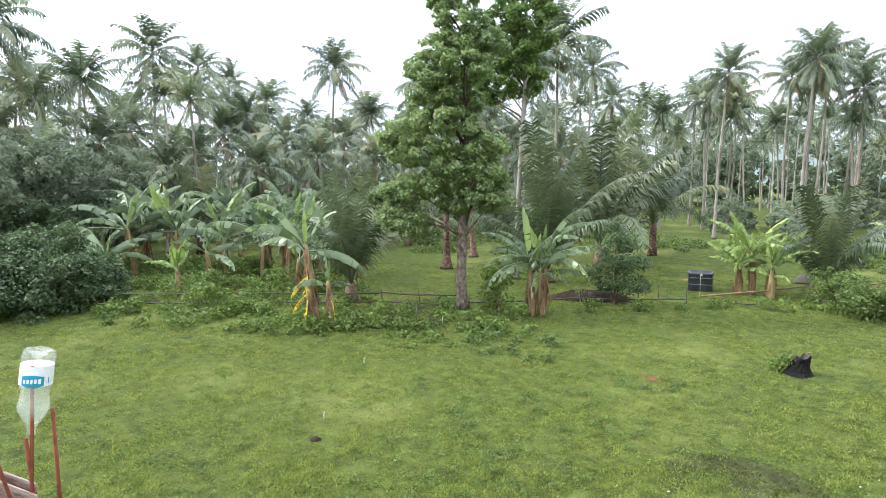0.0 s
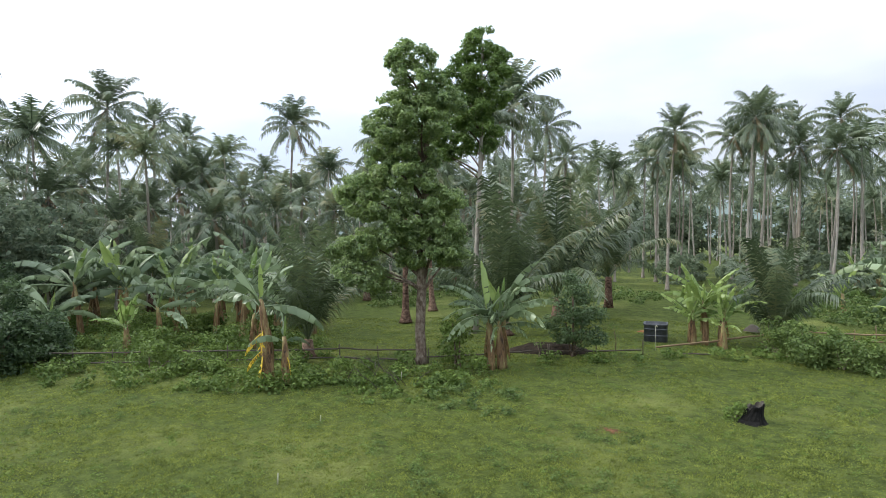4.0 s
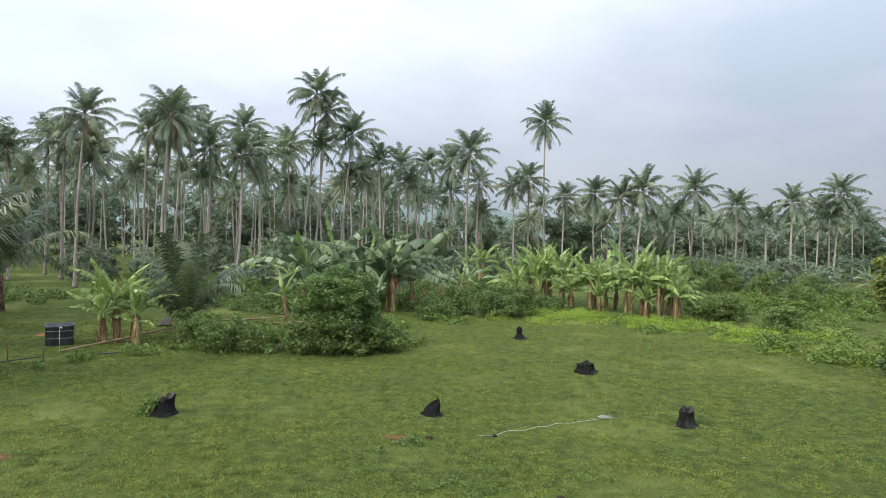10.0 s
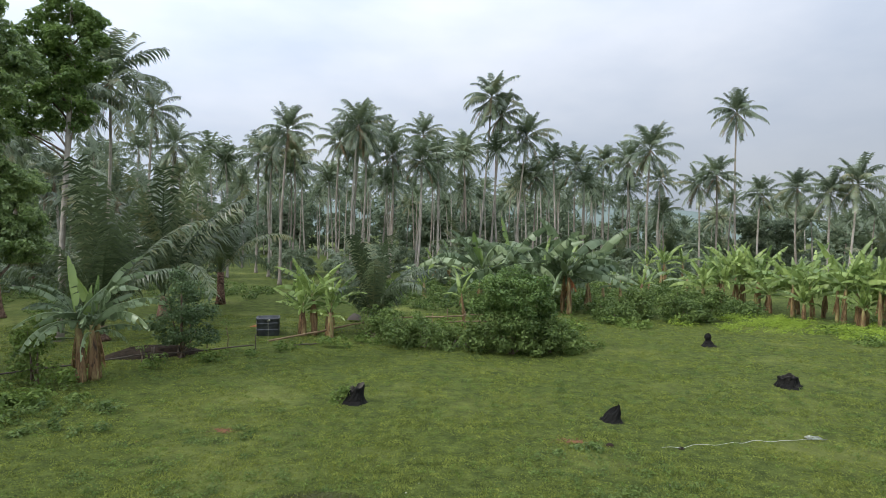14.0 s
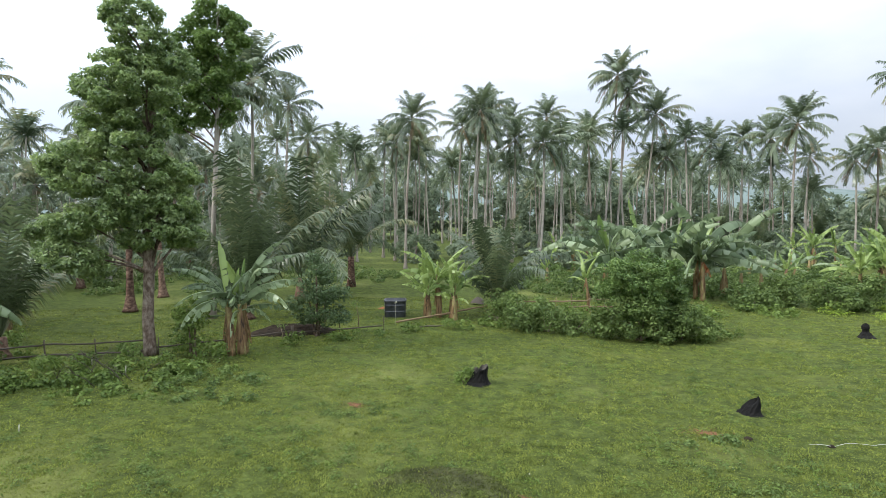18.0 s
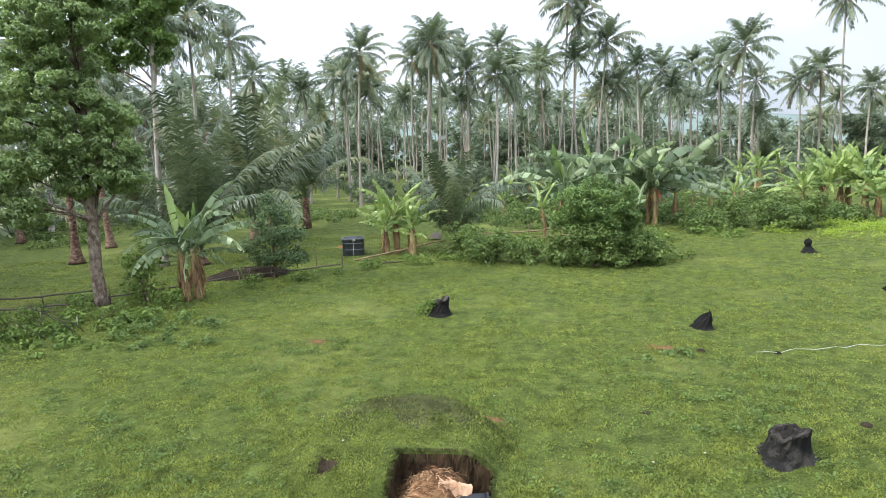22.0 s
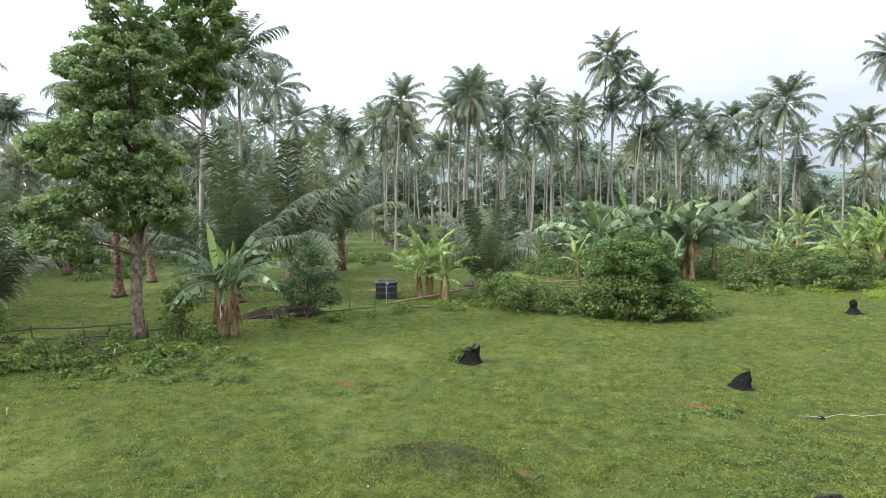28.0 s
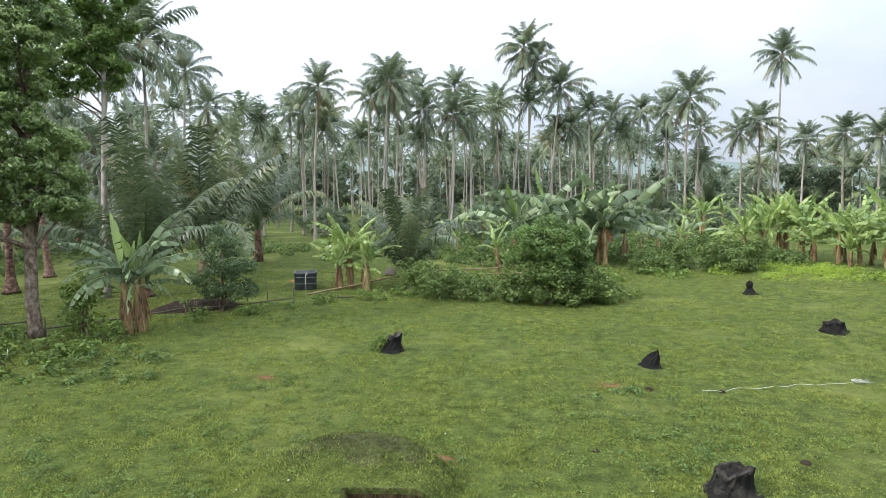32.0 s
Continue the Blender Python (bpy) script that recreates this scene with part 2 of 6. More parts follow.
M = {
    "lawn": lawn_material("cropped_grass"),
    "blade": leaf_material("grass_blade", (0.052, 0.074, 0.016), (0.236, 0.272, 0.062), 0.7, 0.4, None, 0.1, 3.4, 1.6, 0.42, 0.25),
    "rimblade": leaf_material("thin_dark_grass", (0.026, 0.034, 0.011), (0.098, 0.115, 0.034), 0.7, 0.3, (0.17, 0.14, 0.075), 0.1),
    "weed": leaf_material("weed_leaf", (0.035, 0.068, 0.016), (0.15, 0.215, 0.045), 0.55, 0.3, None, 0.2),
    "creeper": leaf_material("creeper_leaf", (0.12, 0.2, 0.02), (0.3, 0.4, 0.05), 0.55, 0.4, None, 0.25),
    "soil": rough_material("dark_soil", [(0.5, (0.01, 0.0075, 0.005)), (0.9, (0.036, 0.026, 0.017))], 6.0, 0.95, 1.0),
    "thin": rough_material("thin_grass_on_soil", [(0.6, (0.02, 0.021, 0.009)), (0.8, (0.042, 0.045, 0.018)), (1.0, (0.07, 0.08, 0.025))], 3.0, 0.95, 0.8, 1.0, 30.0),
    "pitwall": rough_material("dug_earth", [(0.5, (0.006, 0.004, 0.0025)), (0.75, (0.026, 0.017, 0.009)), (1.0, (0.062, 0.04, 0.022))], 11.0, 0.97, 1.0, 0.3, 45.0),
    "redsoil": rough_material("red_soil", [(0.5, (0.07, 0.038, 0.02)), (1.0, (0.17, 0.088, 0.042))], 5.0),
    "frond": leaf_material("palm_leaflet", (0.036, 0.06, 0.034), (0.205, 0.255, 0.145), 0.32, 0.35, (0.26, 0.22, 0.1), 0.55, 0.8, 0.5, 0.15, 0.62),
    "frond_young": leaf_material("young_palm_leaflet", (0.022, 0.04, 0.019), (0.135, 0.175, 0.083), 0.35, 0.3, (0.26, 0.23, 0.1), 0.5, 0.8, 0.4, 0.2, 0.62),
    "frond_dead": leaf_material("dried_palm_leaflet", (0.13, 0.085, 0.045), (0.30, 0.22, 0.13), 0.8, 0.2),
    "trunk": ringed_material("palm_bark", [(0.3, (0.13, 0.10, 0.075)), (0.6, (0.25, 0.215, 0.175)), (0.95, (0.41, 0.375, 0.32))]),
    "bark": rough_material("brown_bark", [(0.5, (0.04, 0.028, 0.02)), (0.72, (0.12, 0.086, 0.062)), (1.0, (0.29, 0.24, 0.19))], 9.0, 0.92, 1.0, 0.6, 38.0),
    "red_bark": rough_material("reddish_palm_foot", [(0.54, (0.025, 0.015, 0.01)), (0.74, (0.1, 0.06, 0.042)), (0.98, (0.24, 0.16, 0.115))], 6.0, 0.92, 1.0, 1.4, 30.0),
    "tree_leaf": leaf_material("glossy_tree_leaf", (0.085, 0.148, 0.055), (0.35, 0.445, 0.16), 0.34, 0.5, (0.44, 0.49, 0.14), 0.6, 1.0),
    "dark_leaf": leaf_material("dark_shrub_leaf", (0.022, 0.044, 0.02), (0.115, 0.172, 0.07), 0.45, 0.35, None, 0.22),
    "mango_leaf": leaf_material("mango_leaf", (0.055, 0.088, 0.02), (0.26, 0.29, 0.065), 0.42, 0.45, (0.38, 0.22, 0.07), 0.4, 2.2, 1.1),
    "bush_leaf": leaf_material("fresh_bush_leaf", (0.06, 0.115, 0.034), (0.2, 0.29, 0.078), 0.45, 0.45, None, 0.3),
    "shrub_leaf": leaf_material("shrub_leaf", (0.04, 0.075, 0.022), (0.17, 0.235, 0.065), 0.48, 0.4, None, 0.2),
    # distant leaves: aerial haze is put into the colour, paler and bluer than foliage
    "hazy_far_leaf": leaf_material("hazed_forest_leaf", (0.07, 0.105, 0.066), (0.22, 0.265, 0.165), 0.6, 0.5, None, 0.2),
    "banana": leaf_material("banana_leaf", (0.042, 0.082, 0.034), (0.25, 0.32, 0.165), 0.38, 0.35, None, 0.5, 1.0, 0.5, 0.2, 0.6),
    "banana_light": leaf_material("young_banana_leaf", (0.085, 0.155, 0.04), (0.31, 0.4, 0.12), 0.38, 0.4, None, 0.45, 1.0, 0.5, 0.2, 0.55),
    "banana_dead": leaf_material("withered_banana_leaf", (0.075, 0.042, 0.02), (0.3, 0.185, 0.085), 0.8, 0.2),
    "banana_stem": rough_material("banana_stem", [(0.5, (0.03, 0.018, 0.01)), (0.64, (0.15, 0.085, 0.04)), (0.8, (0.25, 0.19, 0.08)), (1.0, (0.3, 0.3, 0.11))], 5.0, 0.65, 0.5, 0.25),
    "stump": rough_material("charred_wood", [(0.3, (0.004, 0.004, 0.004)), (0.85, (0.011, 0.0105, 0.009)), (0.99, (0.035, 0.032, 0.026))], 5.0, 0.9, 0.9),
    "stump_core": rough_material("burnt_core", [(0.4, (0.007, 0.006, 0.006)), (0.7, (0.018, 0.016, 0.013)), (0.95, (0.07, 0.062, 0.05))], 5.0, 0.9, 0.8),
    "bamboo": rough_material("bamboo_pole", [(0.4, (0.08, 0.052, 0.028)), (0.95, (0.27, 0.185, 0.1))], 3.0, 0.6, 0.2),
    "pipe": rough_material("dark_rail", [(0.3, (0.02, 0.018, 0.015)), (0.8, (0.075, 0.06, 0.045))], 4.0, 0.7, 0.3),
    "rust": rough_material("rusted_steel", [(0.3, (0.05, 0.018, 0.011)), (0.8, (0.2, 0.065, 0.033))], 14.0, 0.85, 0.4, 1.0, 90.0),
    "plank": rough_material("reddish_timber", [(0.5, (0.035, 0.019, 0.013)), (0.7, (0.12, 0.072, 0.053)), (0.92, (0.26, 0.2, 0.17))], 6.0, 0.85, 0.6, 6.0, 60.0),
    "concrete": rough_material("rough_concrete", [(0.3, (0.2, 0.19, 0.18)), (0.8, (0.42, 0.4, 0.38))], 5.0),
    "rope": plain_material("white_plastic_twine", (0.5, 0.52, 0.46), 0.5),
    "tank": rough_material("black_plastic", [(0.3, (0.012, 0.013, 0.014)), (0.85, (0.075, 0.08, 0.085))], 4.0, 0.5, 0.2),
    "straw": rough_material("dry_husk_heap", [(0.5, (0.018, 0.009, 0.005)), (0.72, (0.085, 0.043, 0.02)), (0.98, (0.26, 0.15, 0.075))], 8.0, 0.9, 0.9),
    "strip": rough_material("dry_husk_strip", [(0.35, (0.09, 0.045, 0.02)), (0.9, (0.42, 0.27, 0.15))], 4.0, 0.85, 0.3, 1.0, 40.0, 0.0, 0.5),
    "black_pipe": rough_material("sooty_pipe", [(0.3, (0.006, 0.006, 0.007)), (0.85, (0.03, 0.032, 0.035))], 4.0, 0.9, 0.2),
    "sack": rough_material("torn_sacking", [(0.35, (0.11, 0.055, 0.026)), (0.65, (0.27, 0.15, 0.08)), (0.95, (0.42, 0.27, 0.17))], 6.0, 0.9, 0.5),
    "white_paint": plain_material("white_sheet", (0.72, 0.69, 0.64), 0.6),
    "redcloth": plain_material("orange_brown_leaf", (0.3, 0.105, 0.04), 0.8),
    "yellow": leaf_material("yellowed_leaf", (0.42, 0.30, 0.02), (0.62, 0.45, 0.04), 0.6, 0.3),
    "stick": plain_material("pale_stick", (0.33, 0.33, 0.24), 0.6),
    "pet": plain_material("clear_plastic", (0.9, 0.93, 0.92), 0.1, 0.0, 0.0, 1.45, 0.12),
    "murky": plain_material("cloudy_water", (0.6, 0.64, 0.5), 0.15, 0.0, 0.0, 1.33, 0.2),
    "label_white": plain_material("label_white", (0.8, 0.8, 0.8), 0.35),
    "label_blue": plain_material("label_blue", (0.02, 0.27, 0.42), 0.35),
    "hill": rough_material("hazed_wooded_hill", [(0.3, (0.07, 0.1, 0.085)), (0.8, (0.13, 0.165, 0.15))], 0.02, 0.95, 0.2, 1.0, 0.15),
}

# ---- geometry helpers ----
rng = random.Random(7)


def mesh_of(name, verts, faces, mat, smooth=False, more=(), which=None):
    me = bpy.data.meshes.new(name)
    me.from_pydata(verts, [], faces)
    me.materials.append(mat)
    for other in more:
        me.materials.append(other)
    if which is not None:
        me.polygons.foreach_set("material_index", which)
    if smooth:
        me.polygons.foreach_set("use_smooth", [True] * len(me.polygons))
    me.update()
    return me


def piece(name, me, parent=None, m=None, label=""):
    ob = new(name, me)
    if parent is not None:
        ob.parent = parent
    if m is not None:
        ob.matrix_basis = m
    if label:
        ob["label"] = label
    return ob


def thing(name, x, y, z, label, category, group="", turn=0.0):
    e = new(name)
    e.empty_display_size = 0.2
    e.matrix_basis = pose(x, y, z, 0, 0, turn)
    return tagged(e, label, category, group)


class Geo:
    """Gathers vertices and faces."""

    def __init__(self):
        self.v, self.f, self.k = [], [], []

    def tube(self, pts, radii, sides=8, cap=True, wobble=0.0, r=rng, kind=0):
        base, n = len(self.v), len(pts)
        pts = [Vector(p) for p in pts]
        for i, p in enumerate(pts):
            d = (pts[min(i + 1, n - 1)] - pts[max(i - 1, 0)]).normalized()
            side = d.cross(Vector((0.13, 0.97, 0.2))).normalized()
            up = side.cross(d)
            for k in range(sides):
                a = 2 * math.pi * k / sides
                q = radii[i] * (1 + wobble * r.uniform(-1, 1))
                self.v.append(p + (side * math.cos(a) + up * math.sin(a)) * q)
        for i in range(n - 1):
            for k in range(sides):
                a, b = base + i * sides + k, base + i * sides + (k + 1) % sides
                self.f.append((a, b, b + sides, a + sides))
                self.k.append(kind)
        if cap:
            self.f.append(tuple(base + k for k in range(sides))[::-1])
            self.f.append(tuple(base + (n - 1) * sides + k for k in range(sides)))
            self.k += [kind, kind]
        return self

    def face(self, *pts, kind=0):
        b = len(self.v)
        self.v += [Vector(p) for p in pts]
        self.f.append(tuple(range(b, b + len(pts))))
        self.k.append(kind)

    def mesh(self, name, mat, smooth=False, more=()):
        return mesh_of(name, self.v, self.f, mat, smooth, more, self.k if more else None)


def frond_geo(g, length, rise, droop, count, leaf, width, r, hang=0.6, m=None, stalk=0.045, ahead=0.9, plain=False):
    """A feathered palm leaf along +x: rises at an angle, bends over towards its end, its narrow leaflets swept forward."""
    n = 4 if plain else 9
    p, pts, dirs = Vector((0, 0, 0)), [], []
    bend = r.uniform(-0.22, 0.22)
    for i in range(n + 1):
        s = i / n
        a = rise - droop * s**1.5
        d = Vector((math.cos(a), bend * s, math.sin(a))).normalized()
        pts.append(p.copy())
        dirs.append(d)
        p = p + d * (length / n)
    tf = m or Matrix.Identity(4)
    g.tube([tf @ q for q in pts], [stalk * (1 - 0.85 * i / n) for i in range(n + 1)], 3, False)
    turned = r.uniform(-0.35, 0.35)
    for k in range(count):
        s = 0.17 + 0.83 * (k + r.uniform(-0.3, 0.3)) / count
        s = min(max(s, 0.12), 0.999)
        i = min(int(s * n), n - 1)
        q, d = pts[i].lerp(pts[i + 1], s * n - i), dirs[i].lerp(dirs[i + 1], s * n - i).normalized()
        side = d.cross(Vector((0, 0, 1)))
        side = side.normalized() if side.length > 0.05 else Vector((0, 1, 0))
        up = side.cross(d)
        side, up = side * math.cos(turned * s) + up * math.sin(turned * s), up * math.cos(turned * s) - side * math.sin(turned * s)
        reach = leaf * (0.45 + 0.55 * math.sin(math.pi * (0.2 + 0.7 * s))) * r.uniform(0.62, 1.18)
        for sgn in (-1, 1):
            if r.random() < 0.05:
                continue
            way = (side * sgn + d * ahead * r.uniform(0.6, 1.4) + up * 0.15 + Vector((0, 0, -0.55 * hang * r.uniform(0.3, 1.3)))).normalized()
            mid = q + way * reach * 0.5
            tip = mid + (way + Vector((0, 0, -hang * r.uniform(0.5, 1.4)))).normalized() * reach * 0.55
            w = d * width * 0.5
            b = len(g.v)
            if plain:
                g.v += [tf @ (q - w), tf @ (q + w), tf @ tip]
                g.f.append((b, b + 1, b + 2))
                g.k.append(0)
                continue
            g.v += [tf @ (q - w * 0.7), tf @ (q + w * 0.7), tf @ (mid + w), tf @ (mid - w), tf @ tip]
            g.f += [(b, b + 1, b + 2, b + 3), (b + 3, b + 2, b + 4)]
            g.k += [0, 0]
    return g


def frond_set(name, length, count, leaf, width, mat, seed, classes, ahead=0.9):
    """For each class of rise, droop and hang, four leaves to share."""
    r = random.Random(seed)
    return [[frond_geo(Geo(), length * r.uniform(0.9, 1.08), rise + r.uniform(-0.12, 0.12), droop * r.uniform(0.75, 1.3), count, leaf, width, r, hang, None, 0.045, ahead).mesh(name, mat)
             for _ in range(4)] for rise, droop, hang in classes]


CLASSES = [(1.3, 0.55, 0.55), (0.95, 1.0, 0.9), (0.55, 1.3, 1.2), (0.05, 1.2, 1.5), (-0.6, 0.7, 1.6)]
REACH = [0.7, 0.87, 0.94, 0.93, 0.88]
FRONDS = frond_set("frond", 3.4, 40, 0.8, 0.088, M["frond"], 11, CLASSES, 0.7)
DEAD_FRONDS = frond_set("dead_frond", 2.7, 22, 0.5, 0.06, M["frond_dead"], 12, [(-0.9, 0.5, 1.5)])
YOUNG_FRONDS = frond_set("frond", 5.0, 62, 0.9, 0.068, M["frond_young"], 13, [(1.44, 0.4, 0.9), (1.25, 0.9, 1.2), (0.98, 1.3, 1.5), (0.65, 1.45, 1.7), (0.2, 1.2, 1.8)], 0.95)


def far_crown(seed):
    r, g = random.Random(seed), Geo()
    for k in range(24):
        c = CLASSES[min(4, int(k / 24 * 5))]
        m = Matrix.Rotation(k * 2.4 + r.uniform(-0.3, 0.3), 4, "Z")
        frond_geo(g, 3.4 * REACH[CLASSES.index(c)] * r.uniform(0.9, 1.1), c[0] + r.uniform(-0.15, 0.15), c[1], 17, 0.85, 0.16, r, c[2], m, 0.05, 0.75, True)
    return g.mesh("crown", M["frond"])


FAR_CROWNS = [far_crown(40 + k) for k in range(5)]


def trunk_mesh(height, lx, ly, r, thick=0.15, sides=9, bark="trunk", flare=0.75):
    n = 16
    bow = r.uniform(-0.25, 0.25)
    pts, radii = [], []
    for i in range(n + 1):
        s = (i / n) ** 1.5
        e = s + 0.25 * math.sin(math.pi * s) * 0.4
        pts.append((lx * e + bow * math.sin(math.pi * s), ly * e + 0.6 * bow * math.sin(math.pi * s), height * s))
        radii.append(thick * (1.0 - 0.38 * s + flare * math.exp(-s * height / 0.45)))
    return Geo().tube(pts, radii, sides, True, 0.04, r).mesh("trunk", M[bark], True)


def coconut_palm(x, y, height, lx=0.0, ly=0.0, size=1.0, count=29, seed=0, group="coconut palms of the grove", thick=0.125, dead=4, bark="trunk", flare=0.75):
    """A tall coconut palm with leaves of its own; lx, ly: how far the crown leans off the foot."""
    r = random.Random(seed * 31 + int(x * 7) + int(y * 13))
    e = thing("coconut_palm", x, y, 0, "tall coconut palm with grey ringed trunk and feathery crown", "palm tree", group)
    piece("trunk", trunk_mesh(height, lx, ly, r, thick, 10, bark, flare), e)
    for k in range(count):
        c = min(4, int((k + r.uniform(-0.6, 0.6)) / count * 5.2))
        c = max(c, 0)
        m = Matrix.Translation((lx, ly, height + 0.1 - 0.1 * c)) @ Matrix.Rotation(k * 2.399 + r.uniform(-0.25, 0.25), 4, "Z") @ Matrix.Scale(size * REACH[c] * r.uniform(0.88, 1.1), 4)
        piece("frond", r.choice(FRONDS[c]), e, m)
    for k in range(dead):
        m = Matrix.Translation((lx, ly, height - 0.1)) @ Matrix.Rotation(r.uniform(0, 6.3), 4, "Z") @ Matrix.Scale(size * r.uniform(0.8, 1.05), 4)
        piece("dead_frond", r.choice(DEAD_FRONDS[0]), e, m, "dry brown hanging frond")
    return e


def far_palm(x, y, height, r, size=1.0, thick=0.115):
    e = thing("coconut_palm", x, y, 0, "slender coconut palm standing among others in the grove", "palm tree", "coconut palms of the grove")
    lx, ly = r.uniform(-0.6, 0.6), r.uniform(-0.6, 0.6)
    piece("trunk", trunk_mesh(height, lx, ly, r, thick, 6), e)
    piece("crown", r.choice(FAR_CROWNS), e, Matrix.Translation((lx, ly, height)) @ Matrix.Rotation(r.uniform(0, 6.3), 4, "Z") @ Matrix.Scale(size * r.uniform(0.88, 1.12), 4))
    return e


def young_palm(x, y, size, trunk, seed, count=24, label="young coconut palm with long arching fronds and a short trunk", spread=1.0):
    r = random.Random(seed)
    e = thing("young_coconut_palm", x, y, 0, label, "palm tree", "young coconut palms", r.uniform(0, 360))
    if trunk > 0.2:
        piece("trunk", Geo().tube([(0, 0, 0), (0.03, 0, trunk * 0.3), (0, 0.02, trunk * 0.7), (0, 0, trunk)], [0.36, 0.25, 0.22, 0.2], 10, True, 0.1, r).mesh("trunk", M["red_bark"], True), e)
    else:
        piece("trunk", Geo().tube([(0, 0, 0), (0, 0, 0.25), (0, 0, 0.6)], [0.22, 0.2, 0.1], 9, True, 0.1, r).mesh("trunk", M["red_bark"], True), e)
    for k in range(count):
        c = min(4, int((k / count) ** 1.45 * 4.6 * spread))
        m = Matrix.Translation((0, 0, trunk)) @ Matrix.Rotation(k * 2.399 + r.uniform(-0.3, 0.3), 4, "Z") @ Matrix.Scale(size * r.uniform(0.82, 1.1), 4)
        piece("frond", r.choice(YOUNG_FRONDS[c]), e, m)
    return e


def banana_leaf_geo(length, width, rise, droop, r, ragged=0.5, fold=0.25):
    """A banana leaf along +x: thick midrib, blade torn into strips that hang at different angles."""
    g, n = Geo(), 26
    p, pts, dirs = Vector((0, 0, 0)), [], []
    bend = r.uniform(-0.2, 0.2)
    for i in range(n + 1):
        s = i / n
        a = rise - droop * s**1.5
        d = Vector((math.cos(a), bend * s, math.sin(a))).normalized()
        pts.append(p.copy())
        dirs.append(d)
        p = p + d * (length / n)
    g.tube(pts[::2], [0.035 * (1 - 0.85 * i / n) for i in range(0, n + 1, 2)], 4, False)
    first = 4
    for sgn in (-1, 1):
        i = first
        while i < n:
            step = r.choice((1, 1, 2, 3)) if r.random() < ragged else r.choice((3, 4, 5))
            j = min(n, i + step)
            sag = fold + (r.uniform(0, 0.9) if r.random() < ragged else r.uniform(-0.1, 0.2))
            short = r.uniform(0.75, 1.0)
            inner, mid, outer = [], [], []
            for k in range(i, j + 1):
                s = (k - first) / (n - first)
                w = width * 0.5 * max(0.08, math.sin(math.pi * min(1, 0.08 + 0.9 * s**0.8))) ** 0.6 * short
                if k == i and r.random() < ragged:
                    w *= 0.9
                d = dirs[k]
                side = d.cross(Vector((0, 0, 1)))
                side = (side.normalized() if side.length > 0.05 else Vector((0, 1, 0))) * sgn
                nrm = side.cross(d) * sgn
                out = (side * math.cos(sag) - nrm * math.sin(sag) + d * 0.25).normalized()
                out2 = (side * math.cos(sag * 1.6) - nrm * math.sin(sag * 1.6) + Vector((0, 0, -0.2)) + d * 0.25).normalized()
                gap = 0.0
                if step < 4:
                    gap = (0.014 if k == i else -0.014 if k == j else 0)
                inner.append(pts[k] + d * gap)
                mid.append(pts[k] + d * gap * 2 + out * w * 0.5)
                outer.append(pts[k] + d * gap * 3 + out * w * 0.5 + out2 * w * 0.5)
            b, c = len(g.v), len(inner)
            g.v += inner + mid + outer
            for k in range(c - 1):
                for row in (0, c):
                    g.f.append((b + row + k, b + row + k + 1, b + row + c + k + 1, b + row + c + k))
                    g.k.append(0)
            i = j
    return g


def banana_leaves(mat, seed, length=2.3, width=0.56, ragged=0.5, classes=((1.42, 0.45, 0.5), (1.1, 1.2, 0.22), (0.8, 1.55, 0.2), (0.4, 1.45, 0.3))):
    r = random.Random(seed)
    return [[banana_leaf_geo(length * r.uniform(0.9, 1.1), width * r.uniform(0.85, 1.1), a, d, r, ragged if c else 0.1, f).mesh("leaf", mat, True) for _ in range(4)] for c, (a, d, f) in enumerate(classes)]


LEAVES = {"banana": banana_leaves(M["banana"], 21, 2.5, 0.68, 0.78, ((1.42, 0.3, 0.4), (1.1, 1.2, 0.5), (0.78, 1.5, 0.55), (0.35, 1.3, 0.8))), "banana_torn": banana_leaves(M["banana"], 23, 2.4, 0.52, 0.96, ((1.42, 0.3, 0.4), (1.15, 1.1, 0.6), (0.8, 1.5, 0.7), (0.3, 1.35, 0.9))), "banana_light": banana_leaves(M["banana_light"], 22, 2.2, 0.56, 0.62, ((1.45, 0.25, 0.45), (1.28, 0.7, 0.35), (1.02, 1.15, 0.35), (0.55, 1.35, 0.5)))}
DEAD_LEAVES = [banana_leaf_geo(1.3, 0.34, -1.3, 0.2, random.Random(60 + k), 0.9, 1.0).mesh("dead_leaf", M["banana_dead"], True) for k in range(3)]
RED_LEAF = banana_leaf_geo(1.2, 0.5, -0.9, 0.5, random.Random(64), 0.8, 0.8).mesh("withered_leaf", M["redcloth"], True)
YELLOW_LEAVES = [banana_leaf_geo(1.3, 0.4, -0.6, 0.8, random.Random(66 + k), 0.8, 0.7).mesh("yellow_leaf", M["yellow"], True) for k in range(2)]


